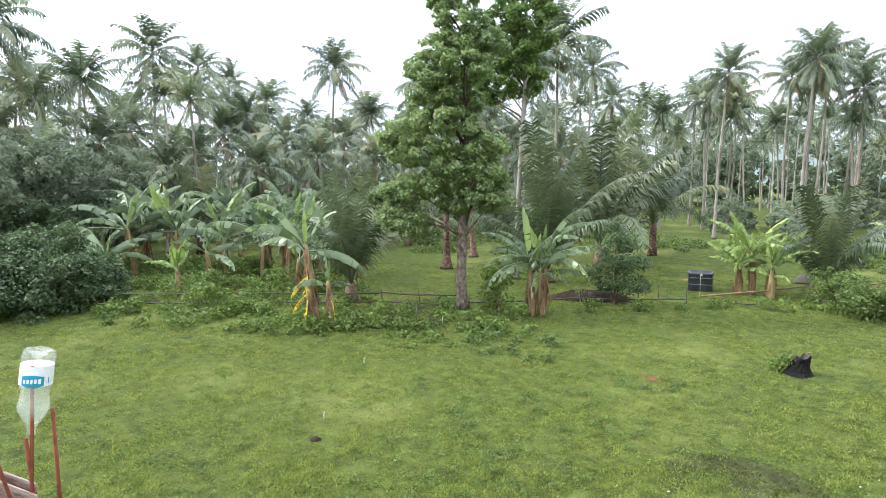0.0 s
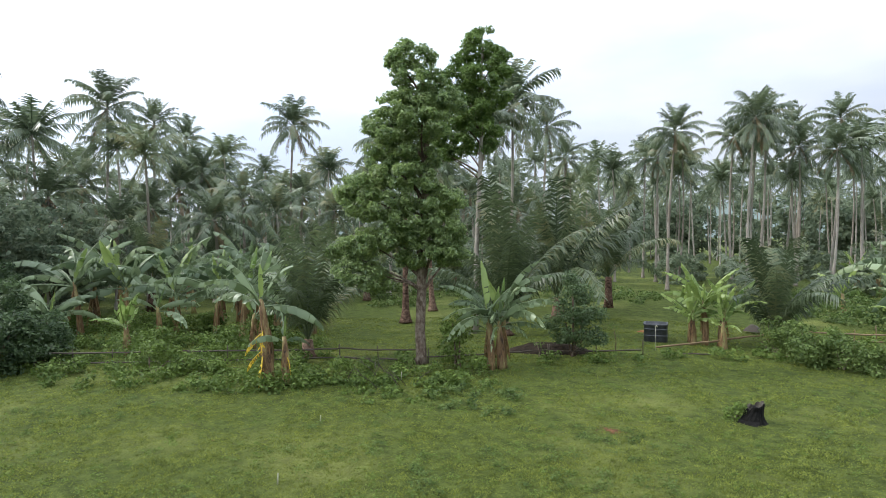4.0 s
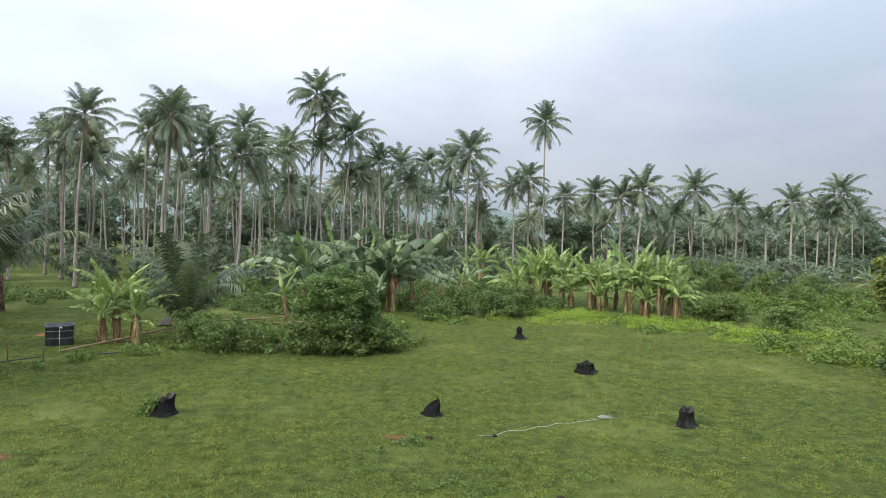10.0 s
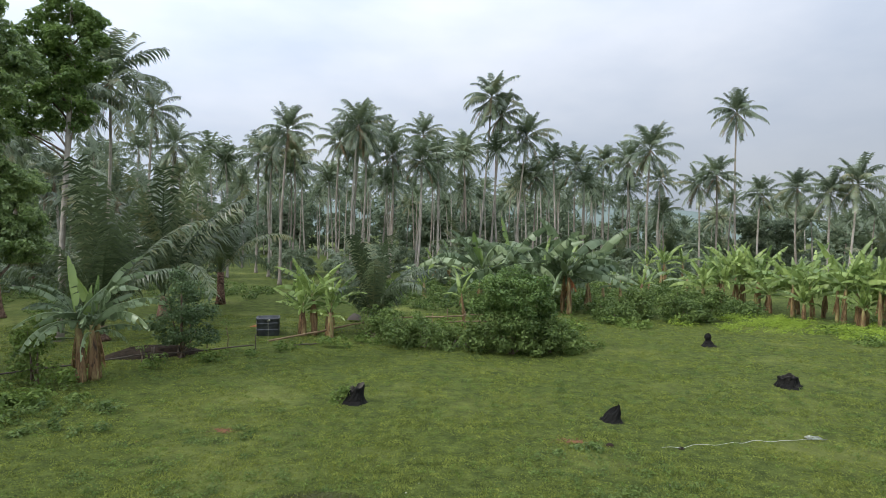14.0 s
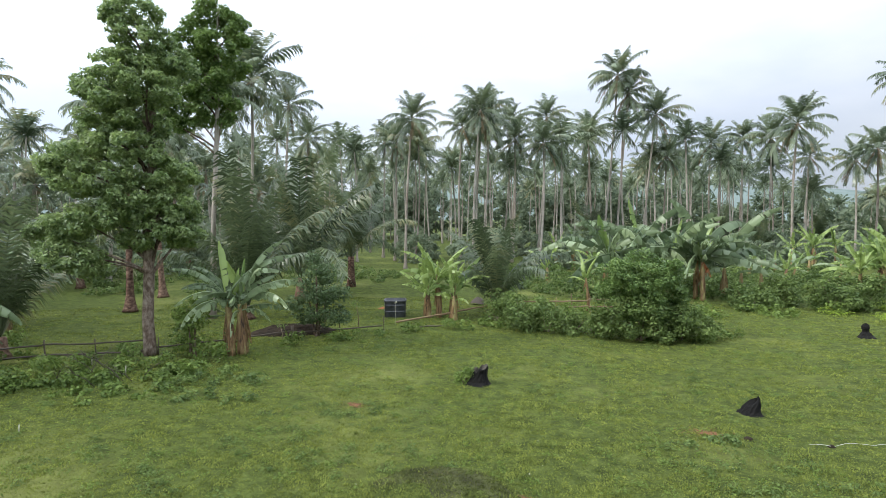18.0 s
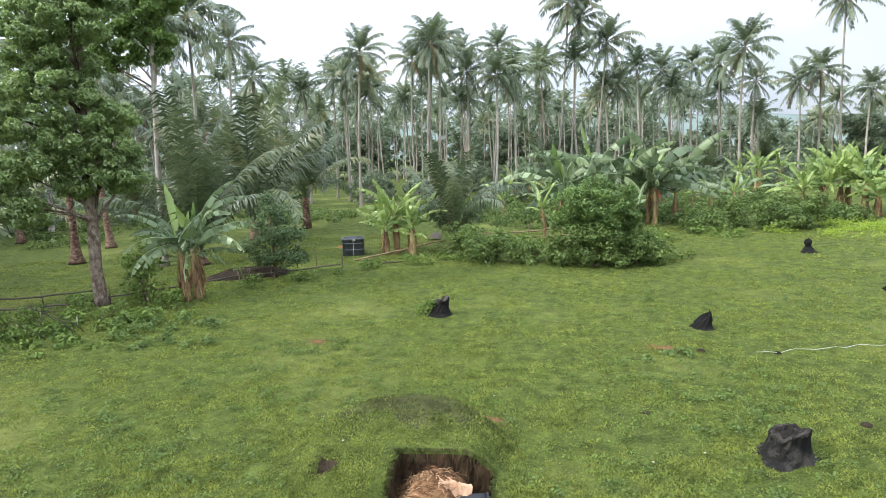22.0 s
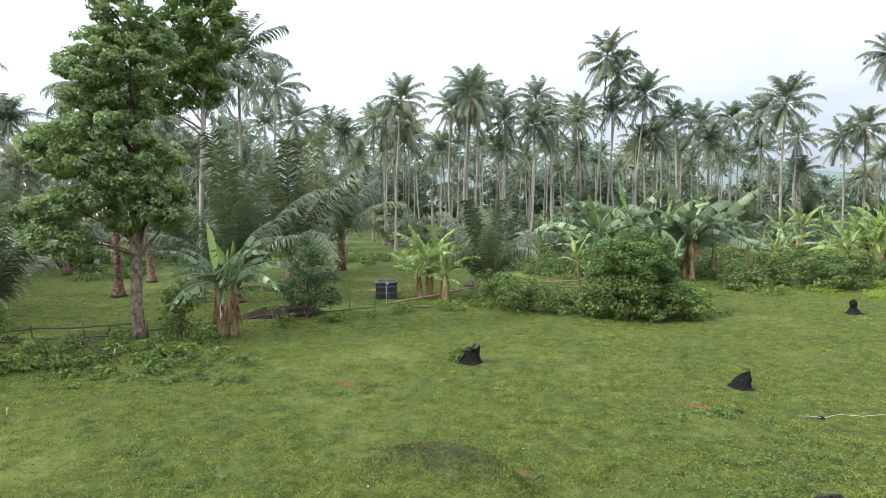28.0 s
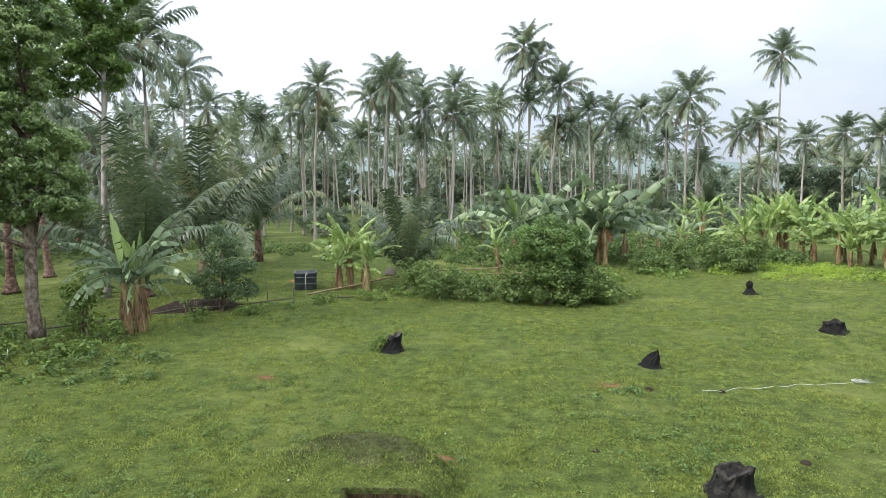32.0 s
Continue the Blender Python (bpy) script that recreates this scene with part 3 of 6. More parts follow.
def sheath_geo(seed):
    """Dry strips that hang ragged round a banana stem one metre high."""
    r, g = random.Random(seed), Geo()
    for k in range(24):
        t = r.uniform(0, 6.3)
        top, down = r.uniform(0.25, 1.0), r.uniform(0.2, 0.6)
        out, w = Vector((math.cos(t), math.sin(t), 0)), r.uniform(0.012, 0.04)
        side = Vector((-out.y, out.x, 0)) * w
        p0 = out * (0.115 - 0.03 * top) + Vector((0, 0, top))
        p1 = out * r.uniform(0.12, 0.16) + Vector((0, 0, top - down * 0.5))
        p2 = out * r.uniform(0.12, 0.21) + side * r.uniform(-1, 1) + Vector((0, 0, max(0.0, top - down)))
        b0 = len(g.v)
        g.v += [p0 - side, p0 + side, p1 - side, p1 + side, p2 - side * 0.4, p2 + side * 0.4]
        g.f += [(b0, b0 + 1, b0 + 3, b0 + 2), (b0 + 2, b0 + 3, b0 + 5, b0 + 4)]
        g.k += [0, 0]
    return g


SHEATHS = [sheath_geo(90 + k).mesh("dry_sheath", M["banana_dead"], True) for k in range(4)]


def banana_plant(x, y, height, tone="banana", seed=0, leaves=9, dead=3, size=1.0, group="banana plants", lean=(0, 0), label="", yellow=0, fat=0.13):
    """height: to the top of the stem, where the leaves spring."""
    r = random.Random(seed * 17 + int(x * 11) + int(y * 5))
    e = thing("banana_plant", x, y, 0, label or "banana plant with torn broad leaves and a brown-sheathed stem", "banana plant", group, r.uniform(0, 360))
    lx, ly = lean[0] + r.uniform(-0.1, 0.1) * height, lean[1] + r.uniform(-0.1, 0.1) * height
    g = Geo().tube([(lx * s * s, ly * s * s, height * s) for s in (0, 0.1, 0.3, 0.6, 0.85, 1.0)], [fat * 1.25, fat * 1.05, fat, fat * 0.85, fat * 0.65, fat * 0.4], 9, True, 0.08, r)
    piece("stem", g.mesh("stem", M["banana_stem"], True), e)
    f = fat / 0.13
    piece("dry_sheath", r.choice(SHEATHS), e, Matrix(((f, 0, lx * 0.5, 0), (0, f, ly * 0.5, 0), (0, 0, height * 0.7, 0), (0, 0, 0, 1))) @ Matrix.Rotation(r.uniform(0, 6.3), 4, "Z"), "ragged dry brown leaf sheaths")
    for k in range(leaves):
        c = 0 if k == 0 else min(3, 1 + int((k - 1) / (leaves - 1) * 3))
        m = Matrix.Translation((lx, ly, height - 0.12 - 0.04 * c)) @ Matrix.Rotation(k * 2.399 + r.uniform(-0.6, 0.6), 4, "Z") @ Matrix.Rotation(r.uniform(-0.3, 0.25), 4, "Y") @ Matrix.Rotation(r.uniform(-0.5, 0.5), 4, "X") @ Matrix.Scale(size * r.uniform(0.65, 1.15) * (1.0 if c else 0.72), 4)
        piece("leaf", r.choice(LEAVES[tone if c else "banana_light"][c]), e, m)
    for k in range(dead):
        m = Matrix.Translation((lx * 0.8, ly * 0.8, height * r.uniform(0.7, 0.95))) @ Matrix.Rotation(r.uniform(0, 6.3), 4, "Z") @ Matrix.Scale(min(size, height / 1.7) * r.uniform(0.7, 1.0), 4)
        piece("dead_leaf", r.choice(DEAD_LEAVES), e, m, "withered brown leaf")
    for k in range(yellow):
        m = Matrix.Translation((lx * 0.8, ly * 0.8, height * r.uniform(0.35, 0.75))) @ Matrix.Rotation(r.uniform(0, 6.3), 4, "Z") @ Matrix.Scale(r.uniform(0.6, 0.9), 4)
        piece("yellow_leaf", r.choice(YELLOW_LEAVES), e, m, "yellowed hanging leaf")
    return e


def leaf_cloud(name, blobs, per, leaf, mat, seed, flat=0.0, lift=0.6, long=1.0, sub=7, fill=0.75):
    """Foliage: blobs (x, y, z, rx, ry, rz) broken into clumps of small folded leaves, with gaps between the clumps. per: leaves for a square metre of a blob's skin."""
    q = np.random.default_rng(seed)
    centres, radii = [], []
    for x, y, z, rx, ry, rz in blobs:
        area = 4 * math.pi * ((rx * ry + rx * rz + ry * rz) / 3)
        n = max(4, int(sub * area / 4))
        d = q.normal(size=(n, 3))
        d /= np.linalg.norm(d, axis=1, keepdims=True)
        rad = q.uniform(fill, 1.06, size=(n, 1))
        centres.append(np.array((x, y, z)) + d * rad * (rx, ry, rz))
        radii.append(np.full(n, 0.42 * math.sqrt(area / n) + 0.05) * q.uniform(0.65, 1.3, n))
    centres, radii = np.concatenate(centres), np.concatenate(radii)
    counts = np.maximum(3, (per * math.pi * radii**2 * 1.2)).astype(int)
    own = np.repeat(np.arange(len(centres)), counts)
    n = len(own)
    d = q.normal(size=(n, 3))
    d /= np.linalg.norm(d, axis=1, keepdims=True)
    at = centres[own] + d * (radii[own] * q.uniform(0.35, 1.0, n) ** 0.6)[:, None] * (1, 1, 0.7)
    face = d * 0.6 + q.normal(size=(n, 3)) * 0.55 + (0, 0, lift)
    face /= np.linalg.norm(face, axis=1, keepdims=True)
    ax = np.cross(face, q.normal(size=(n, 3)))
    ax /= np.linalg.norm(ax, axis=1, keepdims=True) + 1e-9
    ay = np.cross(face, ax)
    s = (leaf * q.uniform(0.6, 1.3, n))[:, None]
    ax, ay, up = ax * s * 0.5 * long, ay * s * 0.27, face * s * 0.12
    v = np.stack([at - ax, at - ay + up, at + ax, at + ay + up], 1).reshape(-1, 3)
    me = bpy.data.meshes.new(name)
    me.vertices.add(4 * n)
    me.vertices.foreach_set("co", v.ravel())
    i = np.arange(n)[:, None] * 4
    tris = np.concatenate([i + (0, 1, 2), i + (0, 2, 3)], 1).reshape(-1)
    me.loops.add(len(tris))
    me.loops.foreach_set("vertex_index", tris)
    me.polygons.add(len(tris) // 3)
    me.polygons.foreach_set("loop_start", np.arange(0, len(tris), 3))
    me.materials.append(mat)
    me.update()
    me.validate()
    return me


def blob_line(a, b, n, r, seed, jitter=0.4, squash=0.75):
    """Blobs along a strip from a to b on the ground."""
    q = random.Random(seed)
    out = []
    for k in range(n):
        s = (k + q.uniform(0.1, 0.9)) / n
        rr = r * q.uniform(0.6, 1.2)
        out.append((a[0] + (b[0] - a[0]) * s + q.uniform(-jitter, jitter), a[1] + (b[1] - a[1]) * s + q.uniform(-jitter, jitter), rr * squash * 0.7, rr, rr, rr * squash))
    return out


def branching(g, base, tips, r0, r, joint=0.45):
    """Limbs from a trunk's top to the tips."""
    base = Vector(base)
    for tip in tips:
        tip = Vector(tip)
        mid = base.lerp(tip, joint) + Vector((r.uniform(-0.15, 0.15), r.uniform(-0.15, 0.15), 0.12))
        g.tube([base, base.lerp(mid, 0.5) + Vector((0, 0, 0.05)), mid, tip], [r0, r0 * 0.8, r0 * 0.6, r0 * 0.15], 6, False, 0.05, r)
    return g


def bush(name, x, y, blobs, mat, per, leaf, seed, label, category="shrub", group="", stems=5, **more):
    """A shrub of several stems; blobs are given about its foot."""
    r = random.Random(seed)
    e = thing(name, x, y, 0, label, category, group)
    for k in range(stems):
        b = r.choice(blobs)
        a = r.uniform(0, 6.3)
        g = Geo().tube([(0.1 * math.cos(a), 0.1 * math.sin(a), 0), (b[0] * 0.5, b[1] * 0.5, b[2] * 0.55), (b[0], b[1], b[2] + b[5] * 0.5)], [0.035, 0.025, 0.008], 5, False, 0.0, r)
        piece("stem", g.mesh("stem", M["bark"], True), e)
    piece("foliage", leaf_cloud("foliage", blobs, per, leaf, mat, seed, **more), e)
    return e

# ---- ground: one sheet, finer on the lawn, with a mound and a dug pit ----
PIT = Matrix.Translation((-2.01, 7.33, 0)) @ Matrix.Rotation(radians(8), 4, "Z")
PIT_INV = PIT.inverted()
HOLE = (-3.6, 7.32)
PIT_X, PIT_Y, PIT_DEPTH = 0.655, 0.58, 0.62


def step(a, b, v):
    s = min(max((v - a) / (b - a), 0.0), 1.0)
    return s * s * (3 - 2 * s)


def ground_z(x, y):
    z = 0.05 * noise.noise((x * 0.12, y * 0.12, 0.3)) + 0.02 * noise.noise((x * 0.7, y * 0.7, 5.0))
    d = math.hypot(x, y)
    z *= step(3, 9, d) * (1 - step(60, 120, d))
    e = math.hypot((x + 2.91) / 1.6, (y - 8.46) / 1.8) + 0.05 * noise.noise((x * 1.3, y * 1.3, 2.0))
    z += 0.35 * (1 - step(0.72, 1.06, e))
    w = math.hypot((x - HOLE[0]) / 0.22, (y - HOLE[1]) / 0.16)
    if w < 1:
        z -= 0.22 * (1 - w * w)
    return z


def spaced(fine_lo, fine_hi, fine, lo, hi, mid, far):
    c = list(np.arange(fine_lo, fine_hi, fine))
    v, s = fine_lo, fine
    while v > -far:
        s = min(max(s * 1.35, fine), mid) if v > lo else s * 1.4
        v -= s
        c.insert(0, v)
    v, s = c[-1], fine
    while v < far:
        s = min(max(s * 1.35, fine), mid) if v < hi else s * 1.4
        v += s
        c.append(v)
    return c


gx, gy = spaced(-5.2, -0.6, 0.07, -40, 40, 0.9, 2600), spaced(6.2, 10.8, 0.07, -10, 50, 0.9, 2600)
gv = [(x, y, ground_z(x, y)) for y in gy for x in gx]
nx = len(gx)
gf, gk = [], []
for j in range(len(gy) - 1):
    for i in range(nx - 1):
        a = j * nx + i
        mid = PIT_INV @ Vector((gx[i] + 0.5 * (gx[i + 1] - gx[i]), gy[j] + 0.5 * (gy[j + 1] - gy[j]), 0))
        if abs(mid.x) < PIT_X + 0.09 and abs(mid.y) < PIT_Y + 0.09:
            continue
        gf.append((a, a + 1, a + 1 + nx, a + nx))
        e = math.hypot((gx[i] + 2.91) / 1.6, (gy[j] - 8.46) / 1.8) + 0.12 * noise.noise((gx[i] * 1.7, gy[j] * 1.7, 6.0))
        worn = e < 0.86 + 0.25 * noise.noise((gx[i] * 3.1, gy[j] * 3.1, 1.0)) and gy[j] > 8.8 + 0.8 * noise.noise((gx[i] * 1.6, gy[j] * 1.6, 11.0))
        gk.append(1 if math.hypot((gx[i] - HOLE[0]) / 0.17, (gy[j] - HOLE[1]) / 0.12) < 1 + 0.35 * noise.noise((gx[i] * 9, gy[j] * 9, 3.0)) else 2 if worn else 0)
ground = new("ground", mesh_of("ground", gv, gf, M["lawn"], True, (M["soil"], M["thin"]), gk))
tagged(ground, "cropped green lawn with a mound, worn patches and a dug pit", "ground", "", "structure")

# the pit: ragged turf rim, earth walls and floor
PITOB = thing("pit", -2.01, 7.33, 0, "square dug pit with bare brown earth walls in the mound", "pit", "", 8)
r = random.Random(77)
ring, rows = [], []
for k in range(96):
    s = k / 96 * 4
    side, f = int(s), (s - int(s)) * 2 - 1
    ring.append([(f, -1), (1, f), (-f, 1), (-1, -f)][side])
for grow, dz, jit in ((0.2, 0.004, 0.0), (0.1, 0.012, 0.006), (0.02, 0.012, 0.02), (0.0, -0.04, 0.02), (-0.015, -0.15, 0.02), (0.0, -0.3, 0.03), (-0.02, -0.5, 0.03), (-0.03, -PIT_DEPTH, 0.01)):
    row = []
    for cx, cy in ring:
        x, y = cx * (PIT_X + grow) + r.uniform(-jit, jit), cy * (PIT_Y + grow) + r.uniform(-jit, jit)
        w = PIT @ Vector((x, y, 0))
        row.append((x, y, ground_z(w.x, w.y) + dz))
    rows.append(row)


def band(lo, hi, floor=False):
    v = [p for row in rows[lo:hi + 1] for p in row]
    f = [(i * 96 + k, i * 96 + (k + 1) % 96, (i + 1) * 96 + (k + 1) % 96, (i + 1) * 96 + k) for i in range(hi - lo) for k in range(96)]
    return v, f + ([tuple((hi - lo) * 96 + k for k in range(96))] if floor else [])


piece("turf_rim", mesh_of("turf_rim", *band(0, 3), M["lawn"], True), PITOB, label="grassy ragged rim")
piece("earth_wall", mesh_of("earth_wall", *band(3, 7, True), M["pitwall"], False), PITOB, label="bare brown earth wall")

g = Geo()
for k in range(96):
    x0, y0, z0 = rows[2][k]
    cx, cy = ring[k]
    inward = Vector((-cx if abs(cx) > 0.99 else 0, -cy if abs(cy) > 0.99 else 0, 0)).normalized()
    for j in range(14):
        p = Vector((x0, y0, z0)) + Vector((r.uniform(-0.025, 0.025), r.uniform(-0.025, 0.025), 0))
        w = Vector((inward.y, -inward.x, 0)) * r.uniform(0.003, 0.008)
        thick_here = 0.5 + noise.noise((x0 * 4, y0 * 4, 2.0))
        long = r.uniform(0.01, 0.07) if r.random() < 0.8 - 0.3 * thick_here else r.uniform(0.05, 0.2)
        m0 = p + inward * 0.035 + Vector((0, 0, 0.03))
        tip = m0 + inward * r.uniform(-0.02, 0.03) + w * r.uniform(-5, 5) - Vector((0, 0, long))
        b0 = len(g.v)
        g.v += [p - w, p + w, m0 - w, m0 + w, tip]
        g.f += [(b0, b0 + 1, b0 + 3, b0 + 2), (b0 + 2, b0 + 3, b0 + 4)]
        g.k += [0, 0]
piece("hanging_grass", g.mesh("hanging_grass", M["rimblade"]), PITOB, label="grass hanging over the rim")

# hills behind the grove; the blue of distance is put into their colour
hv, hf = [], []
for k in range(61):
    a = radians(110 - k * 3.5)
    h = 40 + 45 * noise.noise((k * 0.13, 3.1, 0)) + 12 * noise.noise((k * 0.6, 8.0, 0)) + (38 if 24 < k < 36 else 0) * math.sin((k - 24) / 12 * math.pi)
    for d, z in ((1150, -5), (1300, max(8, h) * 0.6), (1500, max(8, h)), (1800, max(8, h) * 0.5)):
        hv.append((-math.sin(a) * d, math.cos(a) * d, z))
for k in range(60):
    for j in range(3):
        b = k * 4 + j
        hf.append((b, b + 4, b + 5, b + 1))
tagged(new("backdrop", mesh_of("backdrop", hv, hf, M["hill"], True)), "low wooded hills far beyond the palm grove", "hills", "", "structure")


def from_eye(az, d):
    return -math.sin(radians(az)) * d, math.cos(radians(az)) * d


# ---- tall palms that stand out ----
for x, y, h, lx, ly, size in [
    (-20.4, 52.2, 13.4, 0.6, 0.2, 0.95), (-17.2, 58.9, 13.4, 0.1, 0.1, 0.85), (-15.1, 55.8, 14.4, 0.6, 0.1, 1.0),
    (-16.2, 73.0, 16.0, 0.8, 0.2, 0.95), (-12.2, 74.0, 16.4, 0.9, 0.2, 1.05), (-7.4, 77.6, 15.0, 0.7, 0.1, 1.15),
    (-4.5, 67.3, 19.2, 1.5, 0.1, 1.2), (-3.0, 67.6, 17.4, 1.1, 0.1, 1.0), (-0.4, 70.4, 15.5, 1.2, 0.0, 1.2),
    (7.3, 80.5, 13.4, -0.2, 0.0, 1.1), (11.2, 84.3, 14.4, -0.2, 0.0, 1.0), (12.8, 77.0, 13.4, 0.1, 0.0, 1.1),
]:
    coconut_palm(x, y, h, lx, ly, size, seed=1)
for x, y, h, lx, ly, size in [
    (12.5, 62.9, 13.0, 0.1, 0.0, 1.1), (17.9, 83.1, 11.8, 0.1, 0.0, 0.9), (21.2, 77.1, 10.8, -0.2, 0.0, 1.0),
    (20.0, 67.1, 11.0, 0.0, 0.0, 0.95), (23.5, 71.2, 18.1, -0.3, 0.1, 1.05), (30.7, 62.9, 9.8, 0.6, -0.3, 1.05),
    (29.3, 63.6, 9.0, 0.2, 0.3, 0.9), (37.9, 64.7, 10.2, 0.5, -0.2, 1.05), (47.4, 70.6, 9.0, 0.2, 0.0, 1.0),
    (49.2, 63.0, 9.1, 0.0, 0.0, 0.9), (55.6, 64.3, 10.4, 0.4, -0.3, 1.0), (28.9, 69.2, 9.9, -0.2, 0.1, 0.9),
    (27.1, 75.3, 9.8, 0.2, 0.0, 0.85),
]:
    coconut_palm(x, y, h, lx, ly, size, seed=2)
for x, y, h, lx, ly, size in [
    (68.1, 66.3, 8.6, 0, 0, 1.0), (72.4, 61.5, 8.2, 0, 0, 1.0), (74.4, 59.0, 8.8, 0, 0, 1.0), (70.2, 48.0, 8.0, 0.1, 0, 1.0),
    (-31.8, 50.9, 14.9, 0.4, 0.2, 1.05), (-35.2, 60.5, 13.4, 0.3, 0.2, 0.95), (-26.1, 36.7, 13.9, 0.5, 0.3, 1.35),
    (-25.8, 33.1, 12.2, 0.3, 0.3, 1.1), (-51.6, 18.9, 14.8, 0.2, 0.8, 1.15), (-54.9, 24.3, 14.6, 0.2, 0.5, 0.95),
    (-48.1, 34.2, 14.9, 0.2, 0.2, 1.1), (-67.2, 33.4, 15.6, 0.3, 0.5, 1.0), (-72.5, 19.3, 15.0, 0.3, 1.1, 1.1),
]:
    coconut_palm(x, y, h, lx, ly, size, seed=3)
for x, y, h, lx, ly, size in [
    (-54.0, 10.3, 11.9, 0.1, 0.8, 1.0), (-53.3, 27.5, 10.4, 0.4, 0.7, 0.95), (-39.5, 6.1, 12.8, 0.1, 0.8, 1.1),
    (-15.6, 60.2, 14.4, 0.7, 0.2, 1.05), (-17.5, 66.0, 13.6, 0.3, 0.2, 0.95), (-13.0, 63.0, 12.6, 0.2, 0.2, 0.95),
    (-28.5, 66.0, 13.2, 0.2, 0.1, 1.0), (-25.0, 61.0, 12.4, 0.2, 0.1, 0.95), (-9.8, 60.5, 11.8, 0.3, 0.2, 0.95), (1.5, 74.0, 11.5, 0.5, 0.0, 1.0),
]:
    coconut_palm(x, y, h, lx, ly, size, seed=4)

# ---- the grove behind: planted in loose rows ----
r = random.Random(5)
for az0, az1, d0, d1, gap, hmin, hmax in ((63, -9, 66, 150, 7.4, 10.0, 13.2), (86, 63, 48, 110, 8.0, 9.5, 12.5), (-9, -62, 88, 150, 9.5, 6.5, 9.2)):
    d = d0
    while d < d1:
        stepping = math.degrees(gap / d)
        a = az0 - r.uniform(0, stepping)
        while a > az1:
            x, y = from_eye(a + r.uniform(-0.3, 0.3) * stepping, d + r.uniform(-0.35, 0.35) * gap)
            far_palm(x, y, r.uniform(hmin, hmax), r, r.uniform(0.85, 1.05))
            a -= stepping
        d += gap

# middling palms on the left, between the thicket and the grove
r = random.Random(41)
for az, dist, h in ((84, 44, 7), (80, 52, 8), (77, 47, 6), (73.5, 50, 7.5), (71, 58, 9), (68.5, 46, 5.5), (66, 54, 7), (63.5, 60, 9), (61, 48, 6), (58.5, 56, 8), (56, 50, 6.5), (53.5, 60, 8.5), (51, 54, 7), (48.5, 62, 9), (46, 50, 6), (41, 58, 8), (38, 64, 9), (34.5, 58, 7.5)):
    x, y = from_eye(az, dist)
    coconut_palm(x, y, h, r.uniform(-0.5, 0.5), r.uniform(-0.5, 0.5), r.uniform(0.95, 1.15), 26, 9, "middling palms before the grove", 0.15, 5)

# ---- young palms ----
young_palm(-16.93, 23.96, 1.25, 0.6, 37, 16, spread=0.66)
young_palm(-18.25, 37.0, 1.12, 2.0, 32, 18, spread=0.9)
young_palm(-6.8, 29.1, 0.88, 0.3, 33, 18, spread=0.7)
young_palm(-19.66, 14.63, 0.88, 0.7, 34, 17, "ragged young coconut palm with drooping yellowish fronds", 0.62)
young_palm(-18.1, 30.4, 1.4, 1.2, 35, 15, spread=0.75)
r = random.Random(8)
for az, d in ((66, 44), (61, 50), (57, 47), (52, 52), (48, 46), (40, 55), (34, 50), (30, 60), (12, 78), (5, 70), (1, 82), (-6, 84), (-9, 74), (-13, 88), (-17, 92), (-22, 90), (-28, 96)):
    x, y = from_eye(az, d)
    young_palm(x, y, r.uniform(0.8, 1.15), r.uniform(0.3, 1.8), 50 + int(az), 14, "young coconut palm growing under the tall ones", 0.9)

# ---- big broadleaf tree by the fence ----
BIG = thing("tree", -15.55, 16.6, 0, "tall broadleaf tree with glossy green foliage and slender brown trunk", "tree", "", 43)
r = random.Random(3)
g = Geo().tube([(0, 0, -0.05), (0.0, 0, 0.3), (-0.05, 0, 1.2), (0.02, 0, 2.6), (0.0, 0.05, 4.5), (0.25, 0, 6.8), (0.2, 0.05, 9.4), (0.0, 0, 10.9)], [0.27, 0.2, 0.18, 0.165, 0.15, 0.12, 0.07, 0.02], 12, True, 0.06, r)
piece("trunk", g.mesh("trunk", M["bark"], True), BIG)
